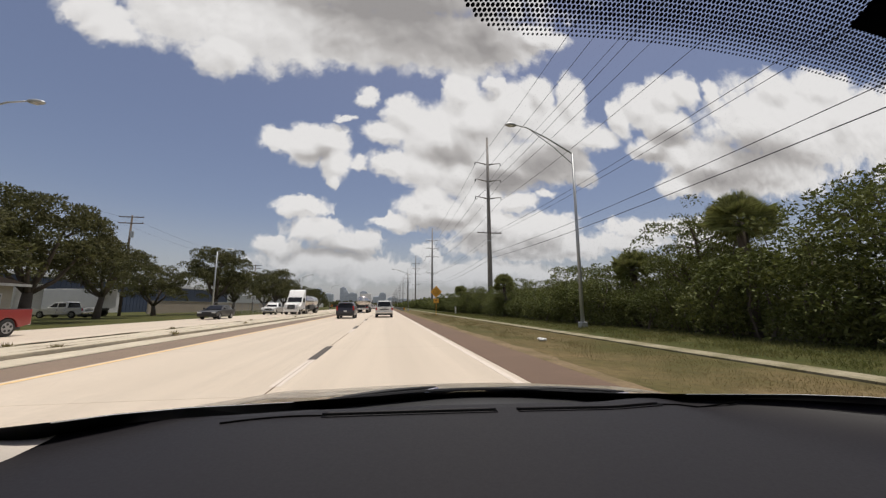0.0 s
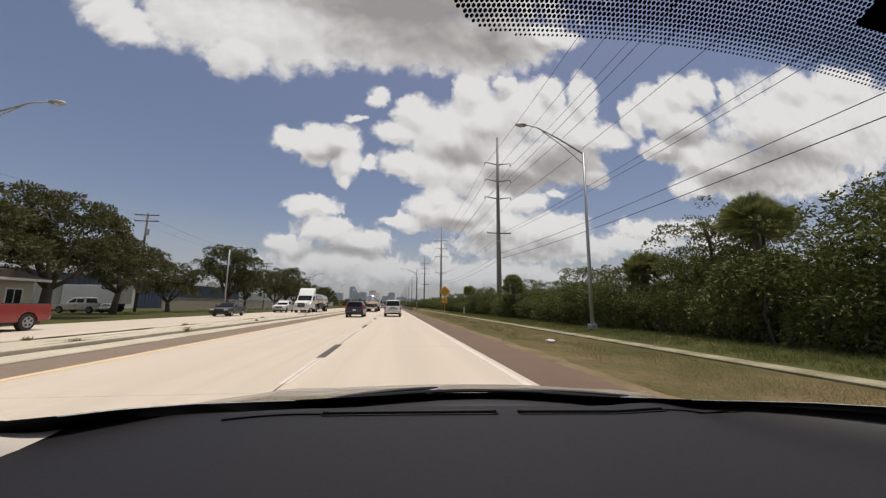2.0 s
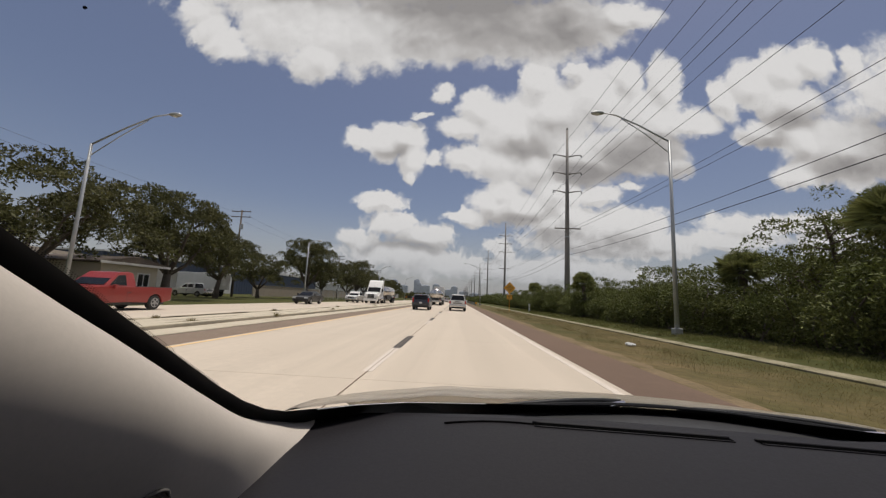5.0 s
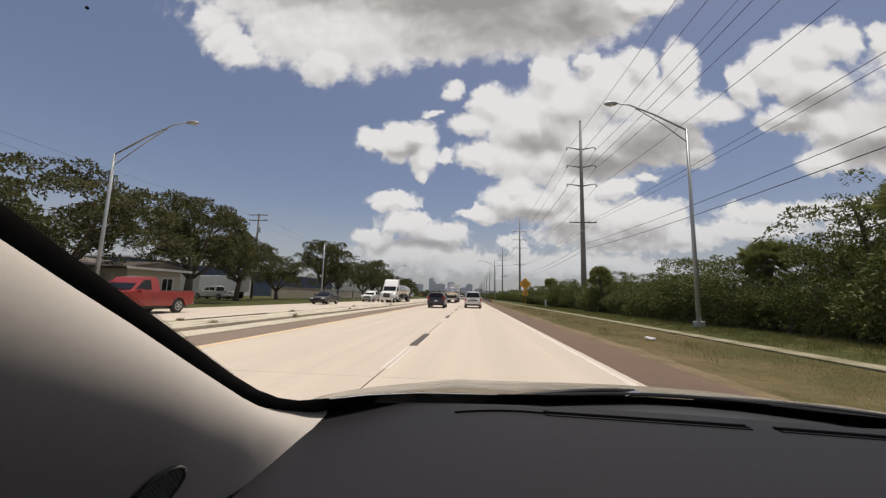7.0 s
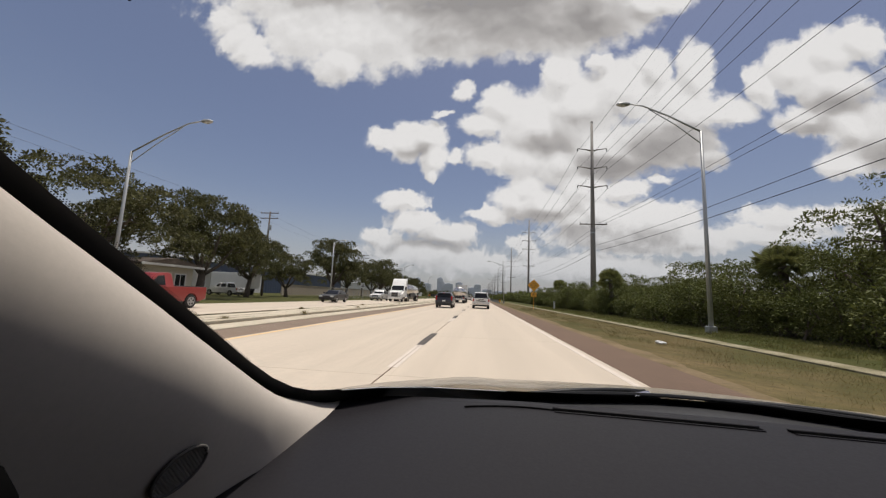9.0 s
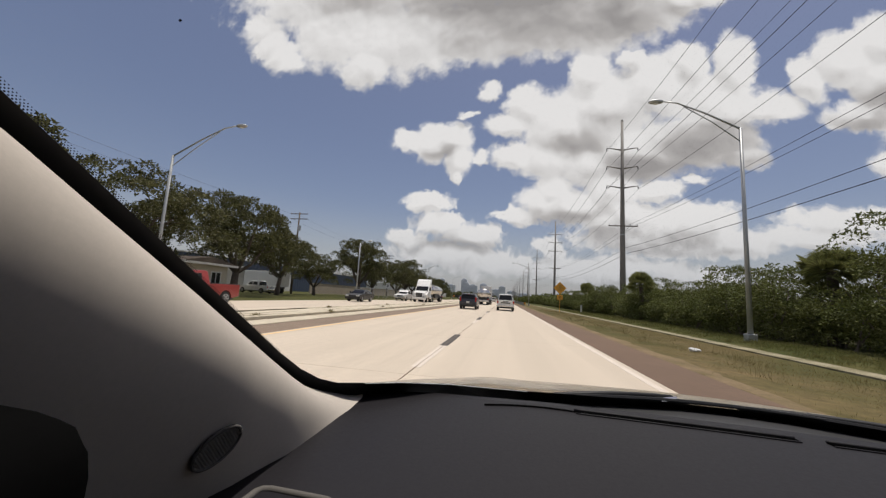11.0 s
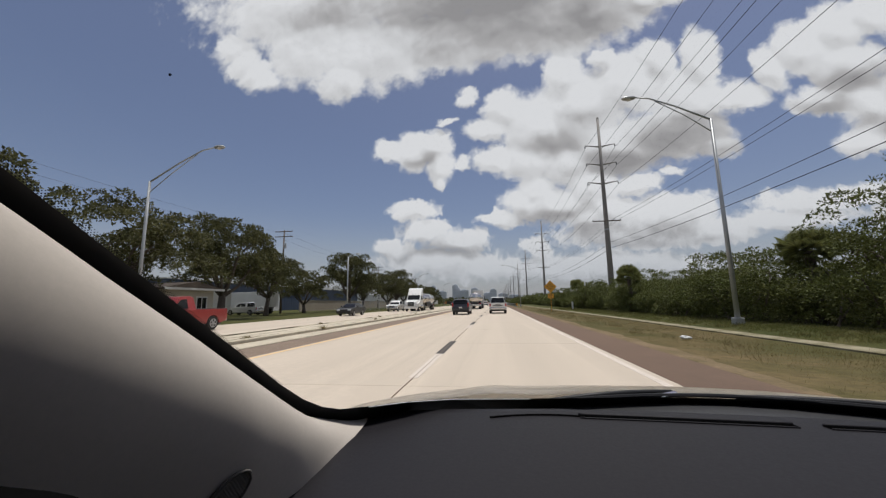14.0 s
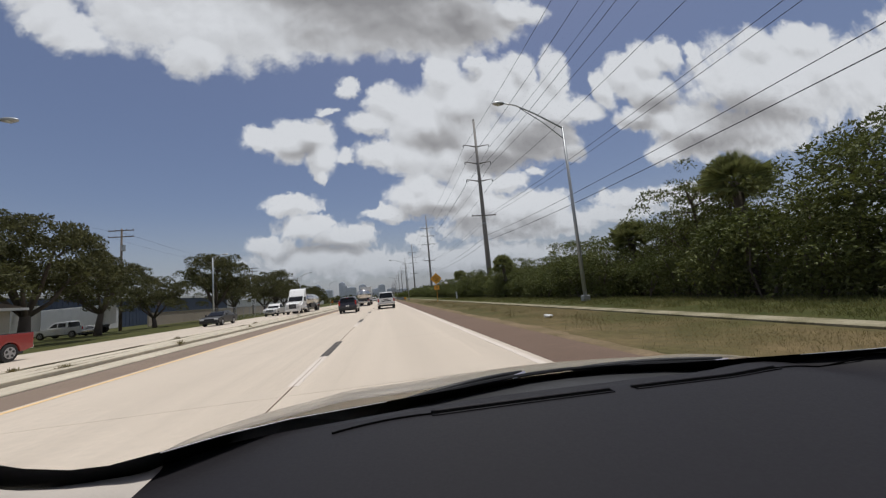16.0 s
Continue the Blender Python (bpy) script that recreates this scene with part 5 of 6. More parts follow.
def wheel(parent, x, y, r, w, rim_mat=RIM):
    s = 1 if x > 0 else -1
    t = part("wheel", disc_x(bmesh.new(), x - w / 2, x + w / 2, y, r, r, 26, 0.03), TYRE, parent, smooth=False)
    xf = x + s * (w / 2 + 0.004)
    rm = part("rim", disc_x(bmesh.new(), min(xf - s * 0.02, xf + s * 0.004), max(xf - s * 0.02, xf + s * 0.004), y, r, r * 0.64, 20), rim_mat, t)
    b = bmesh.new()
    for k in range(5):
        a = 2 * math.pi * k / 5 + 0.3
        c = (y + r * 0.40 * math.cos(a), r + r * 0.40 * math.sin(a))
        disc_x(b, min(xf, xf + s * 0.008), max(xf, xf + s * 0.008), c[0], c[1], r * 0.155, 8)
    part("rim_opening", b, BLACK_TRIM, rm)


def build_vehicle(name, label, category, coat, W, lower, cab, wheels, r, side_windows, ws, rear, taper_from, top_share, tail, head, bumper_z, chrome, at, turn, group, grille=True):
    v = thing(name, label, category, at, turn, group)
    h = W / 2
    ztop = max(z for _, z in cab)
    def k(z):
        return 1.0 if z <= taper_from else 1.0 - (1 - top_share) * (z - taper_from) / (ztop - taper_from)
    pro = []
    for i, p in enumerate(lower):
        if isinstance(p, tuple):
            pro.append(p)
        else:
            pro += arch(p, r * 1.16, r)[::-1]
    part("body", prism(pro, -h, h, 0.035, 2), coat, v)
    part("cab", prism(cab, -h + 0.03, h - 0.03, 0.03, 2, k), coat, v)
    for q in side_windows:
        part("side_window", prism(q, -h + 0.012, h - 0.012, 0.0, 1, k), CAR_GLASS, v)
    for nm, (a, b), out in (("windscreen", ws, 0.012), ("rear_window", rear, -0.012)):
        dy, dz = b[0] - a[0], b[1] - a[1]
        ln = math.hypot(dy, dz)
        n = (dz / ln, -dy / ln) if nm == "windscreen" else (-dz / ln, dy / ln)
        if n[1] < 0:
            n = (-n[0], -n[1])
        quad = [(a[0] + dy * 0.08, a[1] + dz * 0.08), (a[0] + dy * 0.92, a[1] + dz * 0.92)]
        pr = [quad[0], quad[1], (quad[1][0] + n[0] * 0.02, quad[1][1] + n[1] * 0.02), (quad[0][0] + n[0] * 0.02, quad[0][1] + n[1] * 0.02)]
        part(nm, prism(pr, -h + 0.13, h - 0.13, 0.0, 1, k), CAR_GLASS, v)
    for y in wheels:
        for s in (-1, 1):
            wheel(v, s * (h - 0.12), y, r, 0.24)
    for q in side_windows:
        y = min(p[0] for p in q) - 0.04
        for s in (-1, 1):
            part("door_seam", boxed(s * (h - 0.002) - 0.004, s * (h - 0.002) + 0.004, y, y + 0.014, 0.46, taper_from - 0.04), BLACK_TRIM, v)
    yr, yf = min(p[0] for p in pro), max(p[0] for p in pro)
    for s in (-1, 1):
        part("tail_light", boxed(s * (h - 0.10) - 0.075, s * (h - 0.10) + 0.075, yr - 0.015, yr + 0.06, tail[0], tail[1], bevel=0.015), RED_LENS, v)
        part("headlight", boxed(s * (h - 0.24) - 0.19, s * (h - 0.24) + 0.19, yf - 0.10, yf + 0.012, head[0], head[1], bevel=0.02), LAMP_LENS, v)
        part("wing_mirror", boxed(s * (h + 0.10) - 0.10, s * (h + 0.10) + 0.08, ws[0][0] - 0.42, ws[0][0] - 0.28, taper_from + 0.02, taper_from + 0.22, bevel=0.03), BLACK_TRIM if not chrome else coat, v)
        part("door_handle", boxed(s * (h - 0.005) - 0.012, s * (h - 0.005) + 0.012, ws[0][0] - 1.35, ws[0][0] - 1.18, taper_from - 0.16, taper_from - 0.12, bevel=0.004), BLACK_TRIM, v)
    part("rear_bumper", boxed(-h + 0.06, h - 0.06, yr - 0.09, yr + 0.05, bumper_z[0], bumper_z[1], bevel=0.03), CHROME if chrome else BLACK_TRIM, v)
    part("front_bumper", boxed(-h + 0.06, h - 0.06, yf - 0.05, yf + 0.09, bumper_z[0] - 0.05, bumper_z[1], bevel=0.03), CHROME if chrome else coat, v)
    part("rear_plate", boxed(-0.16, 0.16, yr - 0.03, yr - 0.015, bumper_z[1] + 0.08, bumper_z[1] + 0.23), PLATE, v, "plain pale number plate")
    if grille:
        g = part("grille", boxed(-h + 0.46, h - 0.46, yf - 0.05, yf + 0.02, head[0] - 0.08, head[1], bevel=0.02), BLACK_TRIM, v)
        for j in range(3):
            z = head[0] - 0.04 + j * (head[1] - head[0]) / 2.6
            part("grille_bar", boxed(-h + 0.48, h - 0.48, yf, yf + 0.032, z, z + 0.03), CHROME if chrome else BLACK_TRIM, g)
    part("underside", boxed(-h + 0.15, h - 0.15, yr + 0.3, yf - 0.3, 0.28, 0.46), BLACK_TRIM, v)
    return v


def pickup(coat, label, at, turn, group, chrome=True, crew=True):
    lower = [(-2.78, 0.52), (-2.4, 0.42), -1.72, (0.0, 0.42), 1.72, (2.6, 0.45), (2.80, 0.70), (2.76, 1.00), (2.60, 1.08), (1.10, 1.18), (-2.78, 1.20)]
    back = -1.05 if crew else -0.45
    cab = [(1.12, 1.16), (0.38, 1.84), (back + 0.2, 1.90), (back, 1.84), (back - 0.1, 1.16)]
    wins = [[(0.86, 1.24), (0.38, 1.70), (0.0, 1.74), (0.0, 1.24)]]
    if crew:
        wins.append([(-0.08, 1.24), (-0.08, 1.74), (-0.86, 1.72), (-0.92, 1.24)])
    v = build_vehicle("pickup_truck", label, "pickup truck", coat, 1.95, lower, cab, (-1.72, 1.72), 0.39, wins, ((1.12, 1.18), (0.38, 1.78)), ((back - 0.1, 1.18), (back, 1.85)), 1.04, 0.76, (0.82, 1.14), (0.80, 0.98), (0.48, 0.68), chrome, at, turn, group)
    part("tailgate", boxed(-0.74, 0.74, -2.815, -2.77, 0.74, 1.17, bevel=0.015), coat, v)
    part("tailgate_handle", boxed(-0.30, 0.30, -2.828, -2.80, 1.02, 1.09, bevel=0.006), BLACK_TRIM, v)
    part("tailgate_band", boxed(-0.52, 0.52, -2.824, -2.80, 0.84, 0.95, bevel=0.006), BLACK_TRIM, v, "dark embossed band across the tailgate")
    # bed rail slab, black so its colour gives the shadow line above the tailgate
    part("bed_rail", boxed(-0.97, 0.97, -2.76, back - 0.14, 1.19, 1.225, bevel=0.01), BLACK_TRIM, v)
    return v


def suv(coat, label, at, turn, group):
    lower = [(-2.30, 0.50), (-2.0, 0.36), -1.38, (0, 0.34), 1.40, (2.15, 0.40), (2.34, 0.62), (2.28, 0.92), (2.05, 1.02), (1.15, 1.10), (-2.20, 1.12), (-2.33, 0.80)]
    cab = [(1.20, 1.08), (0.40, 1.62), (-0.6, 1.72), (-1.75, 1.68), (-2.05, 1.56), (-2.26, 1.08)]
    wins = [[(0.92, 1.16), (0.36, 1.56), (-0.22, 1.62), (-0.22, 1.16)], [(-0.30, 1.16), (-0.30, 1.62), (-1.12, 1.60), (-1.12, 1.16)], [(-1.2, 1.18), (-1.2, 1.59), (-1.72, 1.54), (-1.82, 1.22)]]
    v = build_vehicle("suv", label, "car", coat, 1.86, lower, cab, (-1.38, 1.40), 0.36, wins, ((1.20, 1.10), (0.40, 1.62)), ((-2.26, 1.10), (-2.05, 1.56)), 1.10, 0.78, (0.86, 1.30), (0.74, 0.90), (0.40, 0.62), False, at, turn, group)
    part("roof_spoiler", boxed(-0.62, 0.62, -2.22, -1.95, 1.58, 1.63, bevel=0.012), coat, v)
    part("brake_light", boxed(-0.13, 0.13, -2.225, -2.20, 1.59, 1.615), RED_LENS, v)
    return v


def sedan(coat, label, at, turn, group):
    lower = [(-2.32, 0.46), (-2.0, 0.30), -1.35, (0, 0.28), 1.38, (2.1, 0.34), (2.34, 0.55), (2.28, 0.76), (2.0, 0.86), (1.0, 0.96), (-1.6, 1.0), (-2.30, 0.98)]
    cab = [(1.05, 0.93), (0.25, 1.38), (-0.5, 1.46), (-1.1, 1.38), (-1.75, 0.97)]
    wins = [[(0.76, 1.0), (0.22, 1.33), (-0.26, 1.39), (-0.26, 1.0)], [(-0.34, 1.0), (-0.34, 1.39), (-1.0, 1.34), (-1.32, 1.02)]]
    return build_vehicle("sedan", label, "car", coat, 1.80, lower, cab, (-1.35, 1.38), 0.33, wins, ((1.05, 0.95), (0.25, 1.38)), ((-1.75, 0.99), (-1.1, 1.38)), 0.96, 0.76, (0.74, 0.92), (0.62, 0.76), (0.34, 0.56), False, at, turn, group)


def tank_truck(at, turn, label):
    t = thing("tank_truck", label, "truck", at, turn, "tank trucks")
    # trailer
    b = bmesh.new()
    rings = ((0.25, 0.0), (0.27, 0.80), (0.45, 1.0), (5.4, 1.0), (5.45, 1.04), (5.6, 1.04), (5.65, 1.0), (10.5, 1.0), (10.75, 0.80), (10.77, 0.0))
    prev = None
    for y, q in rings:
        ring = [b.verts.new((1.16 * q * math.cos(2 * math.pi * k / 28), y, 2.20 + 0.92 * q * math.sin(2 * math.pi * k / 28))) for k in range(28)]
        if prev:
            for k in range(28):
                b.faces.new((prev[k], prev[(k + 1) % 28], ring[(k + 1) % 28], ring[k]))
        prev = ring
    bmesh.ops.remove_doubles(b, verts=b.verts, dist=0.0005)
    tank = part("tank", b, STEEL_TANK, t, "polished steel tank", smooth=True)
    for y in (2.2, 5.5, 8.4):
        part("hatch", tube([(0, y, 3.06), (0, y, 3.26)], 0.28, 16), CHROME, tank)
    part("catwalk", boxed(-0.35, 0.35, 0.8, 10.2, 3.10, 3.14), GALVANISED, tank)
    part("belly_box", prism([(3.2, 0.75), (7.2, 0.75), (7.6, 1.5), (2.8, 1.5)], -0.9, 0.9, 0.03), BLACK_TRIM, t)
    part("trailer_frame", boxed(-0.55, 0.55, 0.1, 10.6, 1.02, 1.34, bevel=0.02), BLACK_TRIM, t)
    part("rear_bumper", boxed(-1.2, 1.2, 0.0, 0.12, 0.62, 0.95, bevel=0.02), CHROME, t)
    for s in (-1, 1):
        part("tail_light", boxed(s * 0.95 - 0.14, s * 0.95 + 0.14, -0.02, 0.02, 1.0, 1.14), RED_LENS, t)
        part("mudguard", boxed(s * 0.92 - 0.33, s * 0.92 + 0.33, 0.55, 3.2, 1.12, 1.17, bevel=0.01), CHROME, t)
        for y in (1.25, 2.5, 10.4, 11.7):
            wheel(t, s * 0.92, y, 0.51, 0.55, CHROME)
        wheel(t, s * 1.0, 15.4, 0.51, 0.32, CHROME)
        part("fuel_tank", tube([(s * 0.95, 12.5, 0.82), (s * 0.95, 14.2, 0.82)], 0.32, 16), CHROME, t)
        part("mirror", boxed(s * 1.42 - 0.08, s * 1.42 + 0.08, 14.3, 14.42, 1.9, 2.6, bevel=0.02), BLACK_TRIM, t)
        part("headlight", boxed(s * 0.92 - 0.22, s * 0.92 + 0.22, 16.75, 16.86, 0.98, 1.22, bevel=0.03), LAMP_LENS, t)
        part("side_window", boxed(s * 1.19 - 0.02, s * 1.19 + 0.02, 13.6, 14.3, 1.95, 2.55, bevel=0.015), CAR_GLASS, t)
    part("cab", prism([(12.4, 0.9), (16.0, 0.75), (16.0, 1.3), (14.9, 1.75), (14.2, 2.75), (13.6, 2.9), (12.4, 2.9)], -1.2, 1.2, 0.05), PAINT_WHITE, t, "white truck cab")
    part("roof_fairing", prism([(12.3, 2.85), (14.1, 2.8), (13.3, 3.75), (12.9, 3.95), (12.3, 4.0)], -1.18, 1.18, 0.08), PAINT_WHITE, t)
    part("hood", prism([(14.9, 0.85), (16.6, 0.8), (16.78, 1.0), (16.7, 1.55), (16.3, 1.75), (14.9, 1.95)], -1.0, 1.0, 0.08), PAINT_WHITE, t)
    part("windscreen", prism([(14.86, 1.85), (14.25, 2.68), (14.29, 2.71), (14.90, 1.88)], -1.05, 1.05), CAR_GLASS, t)
    g = part("grille", boxed(-0.55, 0.55, 16.70, 16.80, 0.85, 1.55, bevel=0.03), BLACK_TRIM, t)
    for k in range(5):
        part("grille_bar", boxed(-0.53, 0.53, 16.79, 16.815, 0.92 + 0.12 * k, 0.95 + 0.12 * k), CHROME, g)
    part("front_bumper", boxed(-1.18, 1.18, 16.55, 16.95, 0.42, 0.78, bevel=0.06), PAINT_WHITE, t)
    part("fifth_wheel_deck", boxed(-0.5, 0.5, 9.8, 15.0, 0.78, 1.0, bevel=0.02), BLACK_TRIM, t)
    return t


AHEAD, ONCOMING = "vehicles ahead on the same road", "oncoming vehicles"
suv(PAINT_NAVY, "dark navy compact suv seen from behind in the inner lane", (-4.35, 41.5, 0), 0, AHEAD)
pickup(PAINT_WHITE, "white crew-cab pickup truck seen from behind in the lane", (-0.35, 44.5, 0), 0, AHEAD)
tank_truck((-4.55, 70.0, 0), 0, "polished tank truck driving ahead in the inner lane")
sedan(PAINT_SILVER, "silver sedan far ahead on the concrete road", (-0.6, 118.0, 0), 0, AHEAD)
suv(PAINT_WHITE, "white suv far ahead on the concrete road", (-4.4, 132.0, 0), 0, AHEAD)
suv(PAINT_RED, "red suv far ahead on the concrete road", (-0.4, 175.0, 0), 0, AHEAD)
pickup(PAINT_WHITE, "white oncoming pickup truck beside the median", (-17.9, 62.0, 0), 180, ONCOMING)
pickup(PAINT_RED, "old red oncoming pickup truck with chrome bumper", (-17.6, 17.3, 0), 180, ONCOMING, crew=False)
sedan(PAINT_DARK, "glossy black oncoming sedan beside the median", (-17.8, 42.0, 0), 180, ONCOMING)
tank_truck((-14.6, 76.0, 0), 180, "white oncoming tractor with a polished tank trailer")
pickup(PAINT_SILVER, "silver oncoming crew-cab pickup truck", (-18.0, 92.0, 0), 180, ONCOMING)
sedan(PAINT_SILVER, "silver oncoming sedan in the distance", (-14.4, 128.0, 0), 180, ONCOMING)
suv(PAINT_NAVY, "dark oncoming suv in the distance", (-18.0, 150.0, 0), 180, ONCOMING)
pickup(PAINT_RED, "red oncoming pickup truck in the distance", (-18.0, 186.0, 0), 180, ONCOMING)


# ---------------------------------------------------------------- buildings and far things
def shed(name, label, x0, x1, y0, y1, h, wall_mat, fascia_mat, doors=(), rib=1.2):
    s = thing(name, label, "building", (x1, y0, 0), kind="")
    part("wall", boxed(x0 - x1, 0, 0, y1 - y0, -0.1, h), wall_mat, s)
    part("roof", prism([(-0.4, h), (y1 - y0 + 0.4, h), (y1 - y0 + 0.4, h + 0.25), ((y1 - y0) / 2, h + 0.9), (-0.4, h + 0.25)], x0 - x1 - 0.3, 0.35), fascia_mat, s, "pale metal roof with a white edge")
    ribs = bmesh.new()
    y = 0.3
    while y < y1 - y0:
        box(ribs, 0.0, 0.05, y, y + 0.08, 0, h - 0.05)
        y += rib
    tagged(part("wall_rib", ribs, wall_mat, s), kind="stuff")
    for y, w, hh in doors:
        d = part("door", boxed(0.03, 0.09, y, y + w, 0, hh), SHED_WHITE, s)
        part("door_frame", boxed(0.06, 0.12, y - 0.1, y + w + 0.1, hh, hh + 0.12), SHED_TAN, d)
    return s


shed("warehouse", "long dark blue metal warehouse with a white roof edge", -95, -60, 58, 150, 6.6, SHED_BLUE, SHED_WHITE, ((4, 4, 4.2), (30, 5, 4.5)))
shed("workshop", "low pale workshop building behind the oaks", -70, -47, 2, 44, 4.4, SHED_WHITE, SHED_TAN, ((6, 3.5, 3.2), (18, 3.5, 3.2), (30, 3.5, 3.2)))
shed("depot", "low white depot building beyond the trees", -90, -52, 190, 260, 6.0, SHED_WHITE, SHED_WHITE, ((20, 6, 4),))
shed("depot", "low white depot building beyond the trees", -150, -70, 330, 430, 8.0, SHED_WHITE, SHED_WHITE, ((20, 8, 5),))


def small_house(x, y, wide, deep, h):
    """A low stucco house: flat overhanging roof, one window with its frame, a door and a step."""
    s = thing("small_house", "low cream stucco house with a brown roof edge beneath the oaks", "house", (x, y, 0))
    part("wall", boxed(-deep, 0, 0, wide, -0.1, h, bevel=0.02), STUCCO, s, "cream stucco wall")
    roof = part("roof", prism([(-0.7, h), (wide + 0.7, h), (wide + 0.7, h + 0.12), (wide / 2, h + 0.75), (-0.7, h + 0.12)], -deep - 0.5, 0.6), ROOF_BROWN, s, "weathered brown roof")
    part("fascia", boxed(0.58, 0.63, -0.7, wide + 0.7, h - 0.06, h + 0.14, bevel=0.01), SHED_WHITE, roof)
    w = part("window", boxed(0.005, 0.03, 3.4, 4.5, 1.1, 2.2), CAR_GLASS, s, "dark window pane")
    for a, b, c, d in ((3.3, 3.4, 1.0, 2.3), (4.5, 4.6, 1.0, 2.3), (3.4, 4.5, 2.2, 2.3), (3.4, 4.5, 1.0, 1.1), (3.92, 3.98, 1.1, 2.2)):
        part("window_frame", boxed(0.0, 0.05, a, b, c, d, bevel=0.006), SHED_WHITE, w)
    part("door", boxed(0.004, 0.05, 0.9, 1.8, 0.0, 2.05, bevel=0.01), WOOD_POLE, s, "brown wooden door")
    part("step", boxed(0.05, 0.7, 0.7, 2.0, -0.1, 0.12, bevel=0.02), WALK, s)


small_house(-28.5, 27.3, 5.4, 6.5, 2.9)


def block_wall(x, y0, y1, h):
    w = thing("block_wall", "low weathered grey block wall along the lot", "wall", (x, y0, 0))
    part("wall", boxed(-0.1, 0.1, 0, y1 - y0, -0.2, h), SHED_TAN, w)
    part("coping", boxed(-0.16, 0.16, 0, y1 - y0, h, h + 0.08, bevel=0.02), WALK, w)


def box_trailer(x, y, turn):
    t = thing("box_trailer", "parked white box trailer in the yard", "trailer", (x, y, 0), turn, "parked trailers")
    part("body", boxed(-1.25, 1.25, -6, 6, 1.1, 3.7, bevel=0.04), SHED_WHITE, t)
    part("frame", boxed(-0.5, 0.5, -5.8, 5.8, 0.8, 1.1), BLACK_TRIM, t)
    for s in (-1, 1):
        for yy in (-4.6, -3.4):
            wheel(t, s * 1.0, yy, 0.5, 0.4)
        part("landing_leg", boxed(s * 0.8 - 0.06, s * 0.8 + 0.06, 3.4, 3.5, 0, 1.1), BLACK_TRIM, t)


box_trailer(-42.0, 38.0, 70)
box_trailer(-43.0, 46.0, 75)
box_trailer(-44.0, 58.0, 80)
sedan(PAINT_WHITE, "white sedan parked in the yard under the oaks", (-37.0, 22.0, 0), 80, "parked cars")
suv(PAINT_SILVER, "silver suv parked in the yard under the oaks", (-38.0, 30.0, 0), 95, "parked cars")
pickup(PAINT_WHITE, "white pickup parked in the yard under the oaks", (-38.0, 50.0, 0), 85, "parked cars")
block_wall(-43.0, 74.0, 150.0, 2.3)


def fence(x, y0, y1):
    f = thing("fence", "grey chain-link fence on thin steel posts", "fence", (x, y0, 0))
    post = bpy.data.meshes.new("post")
    b = tube([(0, 0, -0.1), (0, 0, 1.9)], 0.03, 6)
    b.to_mesh(post)
    b.free()
    post.materials.append(GALVANISED)
    n = int((y1 - y0) / 3)
    for k in range(n + 1):
        o = part("post", post, None, f)
        o.location = (0, 3 * k, 0)
    part("rail", tube([(0, 0, 1.88), (0, 3 * n, 1.88)], 0.02, 6), GALVANISED, f)
    w = bmesh.new()
    for k in range(int(3 * n / 0.6)):
        for a in (0, 1.8):
            tube([(0.01, 0.6 * k, a), (0.01, 0.6 * k + 1.2, 1.8 - a)], 0.006, 3, w, caps=False)
    tagged(part("mesh", w, GALVANISED, f), kind="stuff")


fence(-25.5, 58.0, 112.0)


def tower(x, y, w, d, h, mat=TOWER):
    t = thing("tower_block", "hazy grey-blue high-rise on the distant skyline", "building", (x, y, 0), group="distant skyline")
    part("wall", boxed(-w / 2, w / 2, -d / 2, d / 2, -1, h), mat, t)
    part("roof", boxed(-w / 4, w / 4, -d / 4, d / 4, h, h + 0.06 * h + 2), mat, t)
    win = bmesh.new()
    floors, cols = max(3, int(h / 9)), max(3, int(w / 8))
    for i in range(floors):
        for j in range(cols):
            xa = -w / 2 + w * (j + 0.18) / cols
            box(win, xa, xa + w * 0.64 / cols, -d / 2 - 0.4, -d / 2 + 0.1, h * (i + 0.25) / floors, h * (i + 0.75) / floors)
    tagged(part("window", win, TOWER_GLASS, t), kind="stuff")


rng_sky = random.Random(3)
for x, w, h in ((-760, 60, 40), (-640, 70, 60), (-560, 40, 92), (-500, 52, 70), (-455, 45, 118), (-400, 40, 88), (-352, 60, 74), (-300, 42, 128), (-262, 40, 96), (-214, 60, 82), (-160, 52, 104), (-118, 40, 76), (-60, 60, 66), (-20, 46, 86), (48, 66, 58), (120, 80, 44), (190, 60, 36), (262, 70, 50)):
    tower(x, 2500 + rng_sky.uniform(-150, 250), w, 45, h)


def far_woods():
    rng = np.random.default_rng(77)
    lumps = []
    for k in range(420):
        x = rng.uniform(-1500, 900)
        if -26 < x < 12:
            continue
        lumps.append((x, 1150 + rng.uniform(-160, 160), rng.uniform(1.0, 6.0), rng.uniform(5, 11)))
    for k in range(160):
        lumps.append((rng.uniform(-420, -60), rng.uniform(420, 640), rng.uniform(0.5, 3.0), rng.uniform(2.5, 5.0)))
    c, n = lump_points(rng, lumps, 1.3)
    tagged(mesh_object("far_woods", leaves_mesh("far_woods", c, n, 4.2, rng, OAK_LEAF, slim=0.8), None), "dark low woods along the horizon", "trees", kind="stuff")


far_woods()


